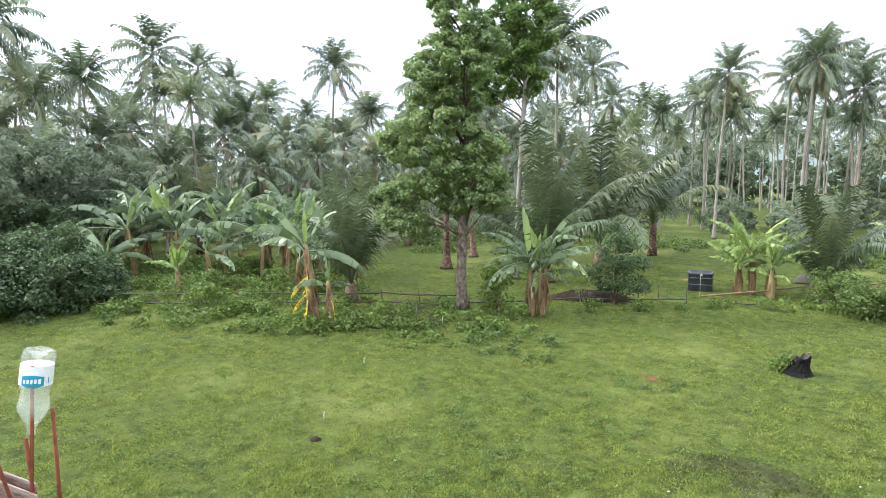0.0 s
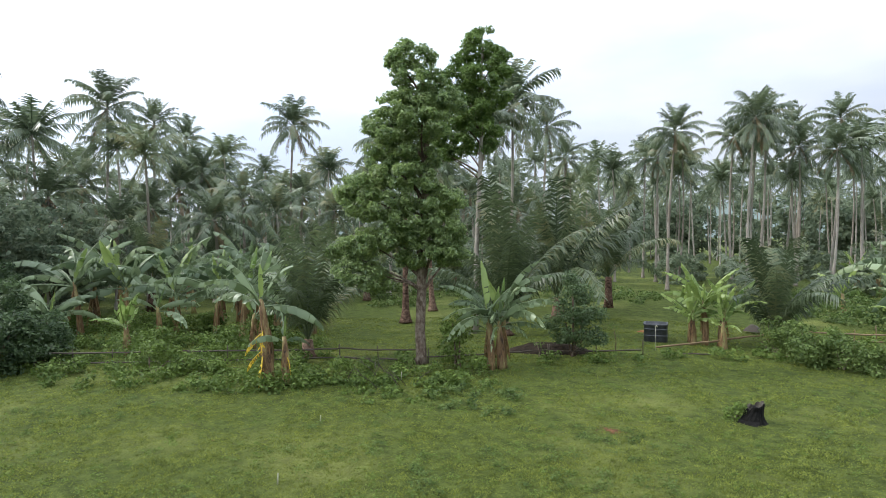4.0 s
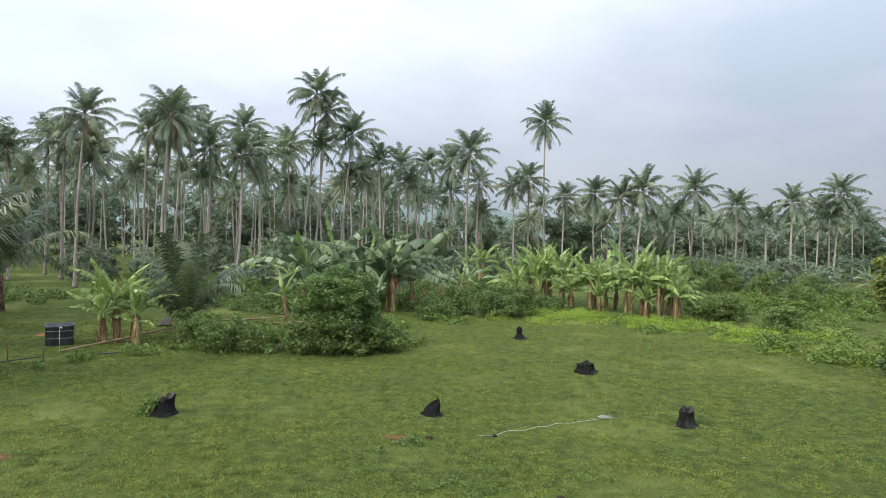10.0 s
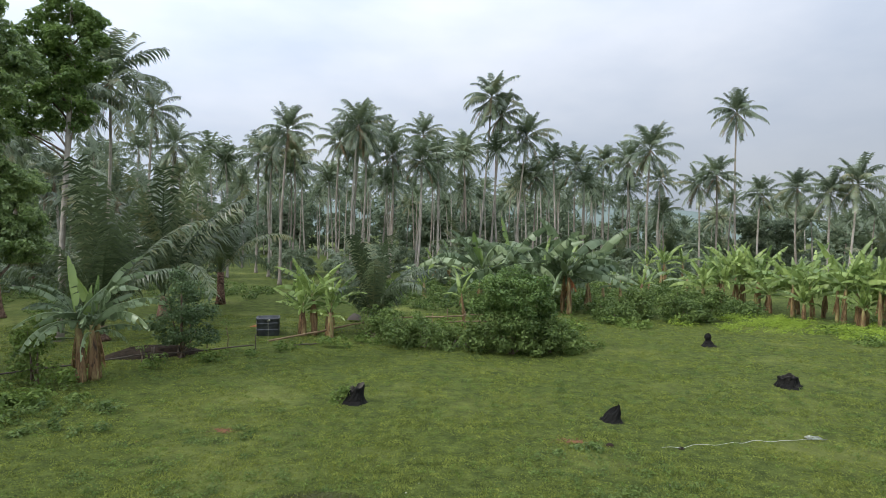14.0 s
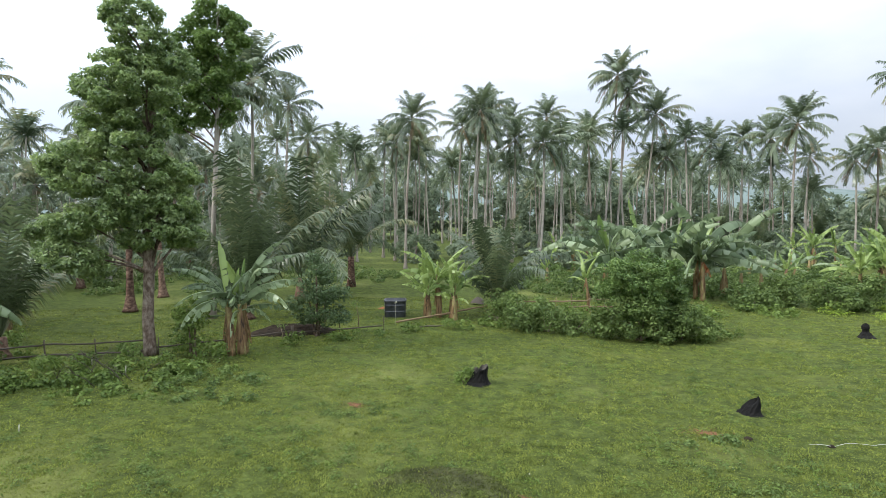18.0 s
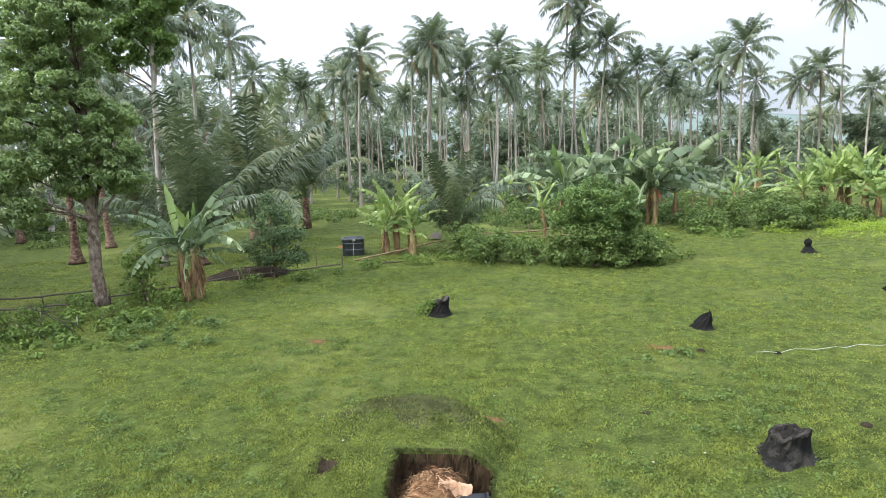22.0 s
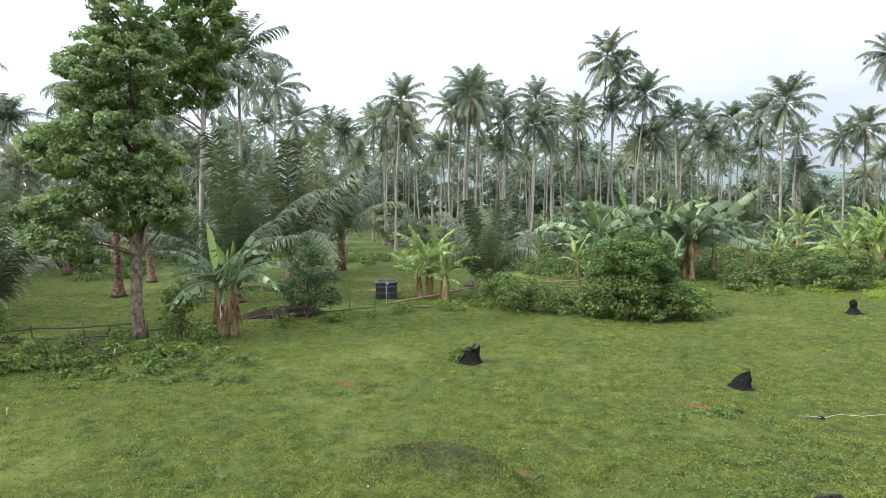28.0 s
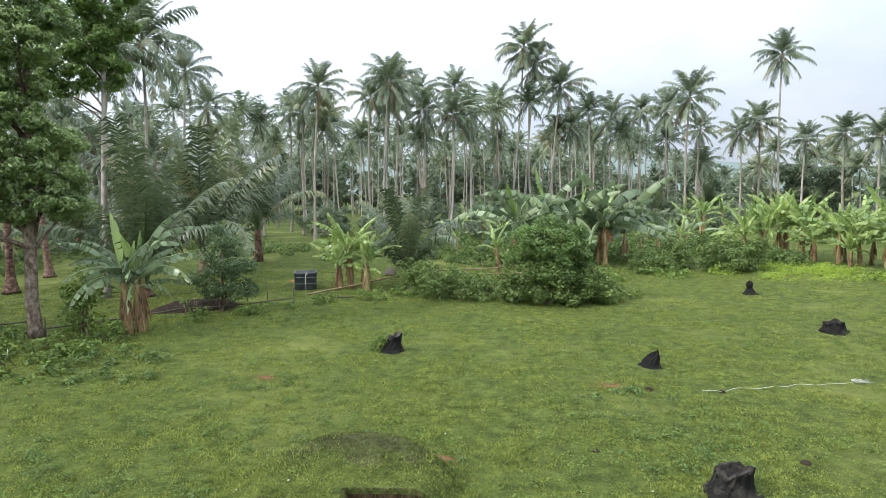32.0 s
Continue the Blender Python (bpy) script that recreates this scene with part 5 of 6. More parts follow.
rough = blob_line((17.5, 24.5), (20.5, 18.5), 22, 0.5, 210, 1.0, 0.6) + blob_line((21, 27), (26, 15), 22, 0.6, 211, 2.5, 0.5) + blob_line((27, 32), (40, 24), 30, 0.7, 212, 6, 0.4) + blob_line((24, 38), (50, 38), 40, 0.9, 213, 5, 0.5) + blob_line((-2, 30), (8, 33), 14, 0.55, 215, 1.4, 0.5)
stuff("rough_weeds", leaf_cloud("rough_weeds", rough, 80, 0.17, M["weed"], 214), "rank weeds of the rough field", "weeds")
r = random.Random(92)
tangle = []
for k in range(230):
    x, y = from_eye(r.uniform(-63, -24), r.uniform(27, 72))
    if x * 0.55 + y > 36.5 and not (12 < x < 21 and 33 < y < 45):
        s = r.uniform(0.3, 0.9)
        tangle.append((x, y, s * 0.1, s * 1.6, s * 1.6, s * r.uniform(0.2, 0.45)))
stuff("field_tangle", leaf_cloud("field_tangle", tangle, 60, 0.14, M["weed"], 231, lift=0.9), "yellow-green low tangle over the rough field", "weeds")
r = random.Random(91)
rank = []
for k in range(210):
    x, y = r.uniform(-10, 14), r.uniform(33, 60)
    if y < 35 + 0.25 * abs(x - 2) or (x < -4 and y < 40 and r.random() < 0.6):
        continue
    s = r.uniform(0.35, 0.95)
    rank.append((x, y, s * 0.35, s * 1.3, s * 1.3, s * 0.6))
for k in range(60):
    x, y = from_eye(r.uniform(20, 48), r.uniform(40, 60))
    s = r.uniform(0.3, 0.7)
    rank.append((x, y, s * 0.3, s * 1.3, s * 1.3, s * 0.5))
stuff("rank_growth", leaf_cloud("rank_growth", rank, 60, 0.2, M["shrub_leaf"], 230), "light green rank growth before the palm grove", "weeds")
for k in range(26):
    x, y = r.uniform(-9, 13), r.uniform(38, 58)
    banana_plant(x, y, r.uniform(0.7, 1.7), "banana_light" if k % 3 else "banana", 30 + k, 7, 1, r.uniform(0.6, 1.0), "small bananas before the grove", label="small banana plant among the rank growth")
OLD = banana_plant(3.0, 36.9, 2.3, "banana", 77, 9, 4, 1.2, "banana plants behind the bush", label="old banana plant with an orange withered leaf")
for k, a0 in enumerate((2.2, 3.4, 4.4)):
    piece("withered_leaf", RED_LEAF, OLD, Matrix.Translation((0, 0, 2.1)) @ Matrix.Rotation(a0, 4, "Z") @ Matrix.Scale(0.75, 4), "orange-brown withered leaf")
r = random.Random(9)
low = []
for k in range(120):
    x, y = from_eye(r.uniform(-10, 84), r.uniform(52, 120))
    s = r.uniform(1.2, 2.8)
    low.append((x, y, s * 0.55, s, s, s * 0.75))
for k in range(70):
    x, y = from_eye(r.uniform(-64, -8), r.uniform(66, 120))
    s = r.uniform(1.2, 2.6)
    low.append((x, y, s * 0.5, s, s, s * 0.7))
# haze between the trunks comes from this pale leaf colour
stuff("undergrowth", leaf_cloud("undergrowth", low, 15, 0.5, M["hazy_far_leaf"], 216, sub=3), "undergrowth between the palm trunks, its leaf colour paled as by haze", "undergrowth")
wood = []
for k in range(260):
    x, y = from_eye(r.uniform(-75, 100), r.uniform(125, 165))
    s = r.uniform(3.4, 5.6)
    wood.append((x, y, s * (1.3 if x < 15 else 0.75), s, s, s * 1.1))
# same leaf colour, lightened to stand in for haze over distance
stuff("far_woods", leaf_cloud("far_woods", wood, 3, 1.15, M["hazy_far_leaf"], 217, sub=1), "far woods closing the grove, their leaf colour paled as by haze", "woods")

r = random.Random(95)
for k in range(9):
    x, y = -15.6 + 3.0 * r.random(), 12.4 + 2.8 * r.random()
    e = thing("dry_twig", x, y, 0, "thin dry grey-brown twig sticking out of the weeds", "twig", "dry twigs in the weeds", r.uniform(0, 360))
    l0 = r.uniform(0.5, 1.1)
    stem = piece("stem", Geo().tube([(0, 0, 0), (l0 * 0.3, 0.03, l0 * 0.35), (l0 * 0.7, -0.02, l0 * 0.6), (l0, 0.05, l0 * 0.75)], [0.012, 0.01, 0.007, 0.003], 5).mesh("stem", M["pipe"], True), e)
    for j in range(3):
        s0 = r.uniform(0.3, 0.8) * l0
        piece("side_twig", Geo().tube([(s0, 0, s0 * 0.9), (s0 + 0.1, r.uniform(-0.15, 0.15), s0 * 0.9 + 0.15), (s0 + 0.18, r.uniform(-0.25, 0.25), s0 * 0.9 + 0.28)], [0.006, 0.005, 0.002], 4).mesh("side_twig", M["pipe"], True), stem)

# grass blades on the lawn
q = np.random.default_rng(300)
n = 760000
d = 7.0 * (36 / 7.0) ** q.random(n)
az = np.radians(q.uniform(-64, 84, n))
bx, by = -np.sin(az) * d, np.cos(az) * d
clump = np.array([0.65 * noise.noise((x * 0.9, y * 0.9, 1.7)) + 0.45 * noise.noise((x * 2.7, y * 2.7, 4.0)) + 0.6 * noise.noise((x * 8.5, y * 8.5, 7.0)) for x, y in zip(bx, by)])
keep = (clump + q.normal(0, 0.18, n) > -0.16) | (np.hypot(bx + 2.91, by - 8.46) < 1.9)
ca, sa = math.cos(radians(8)), math.sin(radians(8))
inpit = (abs((bx + 2.01) * ca + (by - 7.33) * sa) < PIT_X) & (abs(-(bx + 2.01) * sa + (by - 7.33) * ca) < PIT_Y)
keep &= ~inpit & (np.hypot((bx - HOLE[0]) / 0.18, (by - HOLE[1]) / 0.13) > 1)
bx, by, d, clump = bx[keep], by[keep], d[keep], clump[keep]
n = len(bx)
bz = np.array([ground_z(x, y) for x, y in zip(bx, by)])
rim = np.hypot((bx + 2.91) / 1.6, (by - 8.46) / 1.8) + 0.1 * clump
rim = (rim > 0.05 + 0.3 * q.random(n)) & (rim < 0.68 + 0.42 * q.random(n)) & (by > 8.0 + 1.4 * q.random(n))


def grass_mesh(name, some, mat):
    x, y, z, dist, tall = bx[some], by[some], bz[some], d[some], clump[some]
    n = len(x)
    h = 0.8 * (0.018 + 0.042 * np.clip(tall + 0.1, 0, 1) + 0.014 * q.random(n)) * q.uniform(0.7, 1.4, n)
    w = 0.0125 * np.maximum(1, dist / 11) * q.uniform(0.6, 1.4, n)
    turn = q.uniform(0, 2 * np.pi, n)
    lean, way = q.uniform(0.3, 1.3, n) * h, q.uniform(0, 2 * np.pi, n)
    foot = np.stack([x, y, z - 0.005], 1)
    side = np.stack([np.cos(turn) * w, np.sin(turn) * w, 0 * w], 1)
    tip = foot + np.stack([np.cos(way) * lean, np.sin(way) * lean, h], 1)
    me = bpy.data.meshes.new(name)
    me.vertices.add(3 * n)
    me.vertices.foreach_set("co", np.stack([foot - side, foot + side, tip], 1).ravel())
    me.loops.add(3 * n)
    me.loops.foreach_set("vertex_index", np.arange(3 * n))
    me.polygons.add(n)
    me.polygons.foreach_set("loop_start", np.arange(0, 3 * n, 3))
    me.materials.append(mat)
    me.update()
    return me


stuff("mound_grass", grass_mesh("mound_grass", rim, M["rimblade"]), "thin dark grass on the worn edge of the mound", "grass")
gme = grass_mesh("grass", ~rim, M["blade"])
stuff("grass", gme, "short tufted grass blades over the lawn", "grass")


# darker tufts in the lawn
r = random.Random(12)
tufts = []
for k in range(1100):
    a0, d0 = r.uniform(-62, 82), 7.5 * (32 / 7.5) ** r.random()
    x, y = from_eye(a0, d0)
    if noise.noise((x * 0.25, y * 0.25, 9.0)) + r.uniform(-0.3, 0.3) > 0 and math.hypot(x + 2.91, y - 8.46) > 1.7 and (abs(x + 2.01) > 0.9 or abs(y - 7.33) > 0.8):
        s = r.uniform(0.06, 0.17)
        tufts.append((x, y, ground_z(x, y) + 0.012, s * r.uniform(0.8, 1.8), s, 0.045))
stuff("lawn_tufts", leaf_cloud("lawn_tufts", tufts, 420, 0.05, M["shrub_leaf"], 302, lift=0.5), "darker broad-leaved tufts in the lawn", "weeds")


r = random.Random(13)
small = []
for k in range(4400):
    x, y = from_eye(r.uniform(-62, 82), 7.5 * (32 / 7.5) ** r.random())
    if noise.noise((x * 0.6, y * 0.6, 3.0)) + r.uniform(-0.35, 0.35) > 0 and math.hypot(x + 2.91, y - 8.46) > 1.8 and (abs(x + 2.01) > 0.9 or abs(y - 7.33) > 0.8):
        s = r.uniform(0.03, 0.085) * max(1, math.hypot(x, y) / 16)
        small.append((x, y, ground_z(x, y) + 0.012, s * r.uniform(0.9, 2.2), s, 0.035))
stuff("lawn_clover", leaf_cloud("lawn_clover", small, 260, 0.045, M["weed"], 303, lift=0.5), "dark low clumps scattered through the lawn", "weeds")


# ---- charred stumps ----
def stump(x, y, wide, high, seed, label="charred black palm stump standing in the grass", hollow=True, peak=0.0, slant=0.0, rough=0.1, knob=False):
    r = random.Random(seed)
    e = thing("stump", x, y, ground_z(x, y) - 0.02, label, "tree stump", "charred stumps on the lawn", math.degrees(math.atan2(-x, y)))
    n = 30
    rows = [(1.6, 0.0), (1.28, 0.08), (1.08, 0.22), (0.94, 0.45), (0.86, 0.72), (0.88, 0.93), (0.82, 1.0), (0.64, 1.0), (0.54, 0.84), (0.3, 0.74), (0.05, 0.7)]
    if not hollow:
        rows = [(1.3, 0.0), (1.02, 0.1), (0.92, 0.25), (0.84, 0.45), (0.72, 0.65), (0.55, 0.82), (0.34, 0.95), (0.15, 1.02), (0.03, 1.04)]
    if knob:
        rows = [(1.5, 0.0), (1.25, 0.1), (1.0, 0.24), (0.85, 0.36), (0.55, 0.48), (0.52, 0.6), (0.66, 0.74), (0.6, 0.88), (0.35, 0.98), (0.04, 1.02)]
    raw = [r.uniform(-1, 1) for _ in range(n)]
    jag = [rough * (raw[k - 1] + 2 * raw[k] + raw[(k + 1) % n]) / 2.4 + slant * math.cos(2 * math.pi * k / n) for k in range(n)]
    lobes = [r.uniform(-1, 1) for _ in range(n)]
    root = [1 + 0.16 * (lobes[k - 2] + lobes[k - 1] + lobes[k] + lobes[(k + 1) % n]) / 2 for k in range(n)]
    v = []
    for i, (rr, zz) in enumerate(rows):
        for k in range(n):
            a = 2 * math.pi * k / n
            q = wide * 0.5 * rr * root[k] ** (1.6 if i < 2 else 0.9) * r.uniform(0.94, 1.06)
            v.append(Vector((q * math.cos(a) + peak * wide * zz * zz, q * math.sin(a), high * max(0, zz + jag[k] * zz ** 1.5))))
    core = 6 if hollow else len(rows) - 1

    def part_of(lo, hi):
        f = [(i * n + k, i * n + (k + 1) % n, (i + 1) * n + (k + 1) % n, (i + 1) * n + k) for i in range(hi - lo) for k in range(n)]
        if hi == len(rows) - 1:
            f.append(tuple((hi - lo) * n + k for k in range(n)))
        return v[lo * n:(hi + 1) * n], f

    piece("bark", mesh_of("bark", *part_of(0, core), M["stump"], False), e)
    if hollow:
        piece("hollow_core", mesh_of("hollow_core", *part_of(core, len(rows) - 1), M["stump_core"], False), e, label="burnt greyish hollow core")
    return e


stump(-4.29, 16.5, 0.5, 0.46, 1, "charred black stump with grass tufts at its foot", True, 0.06, 0.16, 0.12)
stump(2.37, 15.85, 0.44, 0.36, 2, "small pointed charred stump", False, 0.28, 0.1, 0.12)
stump(7.92, 27.21, 0.4, 0.52, 3, "charred stump with a knob on a spreading foot", False, -0.08, 0.04, 0.12, True)
stump(8.3, 20.36, 0.7, 0.33, 4, "broad low charred stump", True, 0.0, 0.14, 0.15)
stump(8.54, 14.37, 0.42, 0.44, 5, "charred stump with a pale worn core", True, 0.0, 0.0, 0.14)
stump(14.54, 13.47, 0.6, 0.36, 6, "broad charred stump in the grass", True, 0.0, 0.06, 0.2)
stump(20.31, 18.89, 0.75, 0.46, 7, "charred stump by the weeds", True, 0.0, 0.0, 0.2)
stump(2.47, 9.19, 0.56, 0.42, 8, "large hollow charred stump with a flat top", True, 0.06, 0.07, 0.13)
stump(36.56, 24.16, 0.9, 0.4, 9)
stump(40.16, 28.36, 0.6, 0.45, 10)

# ---- bottle on the reinforcing bars of an unfinished post ----
POST = thing("post", -2.575, 0.393, 0.137, "unfinished timber-cased concrete post with rusty bars sticking out", "post", "", 79)
piece("core", Geo().tube([(-0.13, 0.08, -0.2), (-0.13, 0.08, 1.7), (-0.13, 0.08, 3.3)], [0.11, 0.11, 0.11], 4, True).mesh("core", M["concrete"]), POST)
for off, wide in ((-0.105, 0.02), (0.0, 0.02)):
    g = Geo()
    x0, x1, z0, z1 = -0.4, -0.012, 3.14, 3.41
    vs = [(x, off + s + (0.7 if x < -0.1 else 0.0), z) for x in (x0, x1) for s in (-wide, wide) for z in (z0, z1)]
    vs[7] = (x1, off + wide, z1 - 0.012)
    g.v = [Vector(p) for p in vs]
    g.f = [(0, 1, 3, 2), (4, 6, 7, 5), (0, 4, 5, 1), (2, 3, 7, 6), (1, 5, 7, 3), (0, 2, 6, 4)]
    piece("formwork_board", g.mesh("formwork_board", M["plank"]), POST, label="reddish rough formwork board")
BARS = [((-0.05, -0.03, 3.2), (-0.095, -0.03, 3.4), (-0.15, -0.02, 3.66)), ((-0.04, -0.06, 3.2), (-0.021, -0.05, 3.5), (0.001, -0.035, 3.85)), ((-0.015, -0.04, 3.2), (-0.025, -0.045, 3.42), (-0.034, -0.05, 3.6)), ((0.062, -0.02, 3.1), (0.056, -0.02, 3.4), (0.053, -0.02, 3.68))]
for bar in BARS:
    g = Geo().tube(bar, [0.0064] * 3, 8)
    for k in range(70):
        s = k / 70
        p = Vector(bar[0]).lerp(Vector(bar[1]), s * 2) if s < 0.5 else Vector(bar[1]).lerp(Vector(bar[2]), s * 2 - 1)
        g.tube([p, p + Vector((0, 0.0, 0.0025))], [0.0065, 0.0065], 8, True)
    piece("rebar", g.mesh("rebar", M["rust"], True), POST, label="rusty ribbed reinforcing bar")


def lathe(profile, sides=28, petal=0.0, square=0.0):
    g = Geo()
    for i, (rr, zz) in enumerate(profile):
        for k in range(sides):
            a = 2 * math.pi * k / sides
            q = rr * (1 + (petal * math.cos(5 * a) if zz > 0.275 else 0))
            if petal and zz > 0.27:
                q *= 1 + 0.05 * math.sin(3 * a + 40 * zz)
            q *= 1 + square * (1 / max(abs(math.cos(a)), abs(math.sin(a))) - 1)
            g.v.append(Vector((q * math.cos(a), q * math.sin(a), zz)))
    for i in range(len(profile) - 1):
        for k in range(sides):
            a, b = i * sides + k, i * sides + (k + 1) % sides
            g.f.append((a, b, b + sides, a + sides))
            g.k.append(0)
    return g


BOTTLE = thing("plastic_bottle", -2.571, 0.373, 3.725, "clear plastic bottle upside down over a bar, white and blue label", "bottle", "")
BOTTLE.matrix_basis = pose(-2.571, 0.373, 3.725, 0, 0, 79) @ pose(0, 0, 0, 2, 8, 0)
shape = [(0.014, 0.0), (0.0145, 0.03), (0.017, 0.038), (0.03, 0.06), (0.05, 0.095), (0.053, 0.115), (0.047, 0.145), (0.045, 0.165), (0.0515, 0.19), (0.0515, 0.27), (0.0525, 0.285), (0.047, 0.31), (0.036, 0.322), (0.022, 0.3), (0.004, 0.285)]
body = piece("body", lathe(shape, 40, 0.14).mesh("body", M["pet"], True), BOTTLE, label="clear crumpled plastic body")
body.visible_shadow = False
piece("water", lathe([(0.004, 0.04), (0.026, 0.06), (0.046, 0.095), (0.049, 0.115), (0.0435, 0.145), (0.041, 0.165), (0.0475, 0.188), (0.0478, 0.2), (0.002, 0.2)]).mesh("water", M["murky"], True), BOTTLE, label="cloudy water inside")
wrap = piece("paper_label", lathe([(0.0528, 0.196), (0.0532, 0.23), (0.0528, 0.268)]).mesh("paper_label", M["label_white"], True), BOTTLE, label="white wrap label with a blue mark")
# the blue mark, with plain white bars for its lettering
for nm, a0, a1, z0, z1, mt, rr in (("blue_mark", -2.55, -1.15, 0.2, 0.232, "label_blue", 0.0538), ("letter_bar", -2.38, -2.24, 0.207, 0.221, "label_white", 0.0544), ("letter_bar", -2.16, -2.02, 0.208, 0.222, "label_white", 0.0544), ("letter_bar", -1.94, -1.8, 0.208, 0.224, "label_white", 0.0544), ("letter_bar", -1.72, -1.58, 0.209, 0.225, "label_white", 0.0544), ("letter_bar", -1.5, -1.34, 0.208, 0.226, "label_white", 0.0544), ("small_print", -0.9, -0.82, 0.206, 0.228, "label_blue", 0.054)):
    n = 10
    v = []
    for k in range(n + 1):
        a = a0 + (a1 - a0) * k / n
        bulge = 0.006 * math.sin(math.pi * k / n) if nm == "blue_mark" else 0
        v += [(rr * math.cos(a), rr * math.sin(a), z0 - bulge), (rr * math.cos(a), rr * math.sin(a), z1 + bulge)]
    piece(nm, mesh_of(nm, v, [(2 * k, 2 * k + 2, 2 * k + 3, 2 * k + 1) for k in range(n)], M[mt], True), wrap)


# ---- fences and poles ----
def pole(g, a, b, rad, r, sag=0.0, n=8):
    pts = []
    for k in range(n + 1):
        s = k / n
        p = Vector(a).lerp(Vector(b), s)
        p.z += r.uniform(-0.015, 0.015) - sag * math.sin(math.pi * s)
        pts.append(p)
    g.tube(pts, [rad * r.uniform(0.85, 1.1) for _ in pts], 7, True)
    return g


def fence(name, points, heights, every, post_high, label, mat, rad=0.035, seed=1):
    r = random.Random(seed)
    e = thing(name, 0, 0, 0, label, "fence", "")
    for (x0, y0), (x1, y1) in zip(points, points[1:]):
        for h in heights:
            piece("rail", pole(Geo(), (x0, y0, h), (x1, y1, h + r.uniform(-0.05, 0.05)), rad, r, 0.03).mesh("rail", M[mat], True), e)
        n = max(1, int(math.hypot(x1 - x0, y1 - y0) / every))
        for k in range(n + 1):
            s = k / n
            x, y = x0 + (x1 - x0) * s + 0.05, y0 + (y1 - y0) * s + 0.05
            piece("picket", pole(Geo(), (x, y, -0.05), (x + r.uniform(-0.06, 0.06), y, post_high * r.uniform(0.8, 1.15)), 0.02, r, 0, 3).mesh("picket", M[mat], True), e)
    return e


fence("pole_fence", [(-26.0, 7.2), (-22.0, 11.0), (-18.2, 14.9), (-15.75, 16.5)], (0.16, 0.5), 1.3, 0.62, "low fence of two dark poles tied to thin pickets", "pipe", 0.03, 21)
fence("wire_fence", [(-15.4, 16.7), (-12.6, 20.4), (-10.0, 23.0)], (0.25,), 1.6, 0.6, "low single-rail fence of dark poles beside the heap", "pipe", 0.028, 22)
fence("bamboo_fence", [(-5.6, 29.0), (-2.6, 30.6), (1.0, 32.4)], (0.28, 0.62), 0.8, 0.85, "split bamboo fence behind the bushes", "bamboo", 0.035, 23)
BP = thing("bamboo_pole", -10.0, 24.5, 0, "long leaning brown bamboo pole lying by the fence", "pole", "")
r = random.Random(5)
piece("culm", pole(Geo(), (0, 0, 0.12), (3.1, 3.6, 0.5), 0.042, r, 0.03, 12).mesh("culm", M["bamboo"], True), BP)
for k in range(1, 9):
    p = Vector((0, 0, 0.12)).lerp(Vector((3.1, 3.6, 0.5)), k / 9)
    p.z -= 0.03 * math.sin(math.pi * k / 9)
    d = Vector((3.1, 3.6, 0.38)).normalized() * 0.012
    piece("node_ring", Geo().tube([p - d, p + d], [0.05, 0.05], 8).mesh("node_ring", M["bamboo"]), BP)
for x, y, x2, y2, z2 in ((-9.2, 24.1, -7.9, 24.6, 0.06), (-3.0, 25.0, -1.9, 25.1, 0.05)):
    s = thing("fallen_stick", x, y, 0, "dark fallen stick lying in the grass", "stick", "fallen sticks")
    piece("wood", pole(Geo(), (0, 0, 0.03), (x2 - x, y2 - y, z2), 0.025, r).mesh("wood", M["pipe"], True), s)
TAP = thing("standpipe", -9.97, 24.3, 0, "thin pale water standpipe with a tap beside the tank", "tap", "")
riser = piece("pipe", Geo().tube([(0, 0, 0), (0.01, 0, 0.5), (0, 0, 1.0)], [0.009] * 3, 8).mesh("pipe", M["stick"], True), TAP)
piece("tap", Geo().tube([(0, 0, 0.98), (0.06, -0.03, 1.02), (0.11, -0.05, 0.97)], [0.02, 0.026, 0.016], 8).mesh("tap", M["stick"], True), riser)

# sapling stakes
for x, y, h in ((-11.2, 23.3, 1.0), (-12.7, 20.0, 0.6)):
    s = thing("sapling", x, y, 0, "thin bare sapling with a few leaves", "sapling", "saplings by the fence")
    piece("stem", Geo().tube([(0, 0, -0.02), (0.03, 0, h * 0.4), (-0.04, 0, h * 0.75), (-0.12, 0.02, h)], [0.022, 0.018, 0.014, 0.006], 6).mesh("stem", M["bark"], True), s)
    piece("foliage", leaf_cloud("foliage", [(-0.1, 0, h, 0.16, 0.16, 0.1)], 120, 0.1, M["shrub_leaf"], 400 + int(h * 10)), s)

# ---- black water tank by the standpipe ----
TANK = thing("water_tank", -10.9, 26.6, 0, "black squarish plastic tank standing open on the grass", "tank", "", 20)
g = lathe([(0.0, 0.0), (0.46, 0.0), (0.49, 0.03), (0.49, 0.72), (0.52, 0.74), (0.52, 0.8), (0.46, 0.8), (0.45, 0.5), (0.0, 0.48)], 24, 0, 0.7)
shell = piece("shell", g.mesh("shell", M["tank"], True), TANK)
for z in (0.3, 0.58):
    piece("rib", lathe([(0.486, z - 0.03), (0.505, z - 0.015), (0.505, z + 0.015), (0.486, z + 0.03)], 24, 0, 0.7).mesh("rib", M["tank"], True), shell)

# ---- heap of dark soil, and pale sheets under the palms ----
HEAP = thing("soil_heap", -13.2, 21.6, 0, "low heap of dark brown soil behind the fence rail", "soil heap", "", 32)
hv, hf, nh = [], [], 22
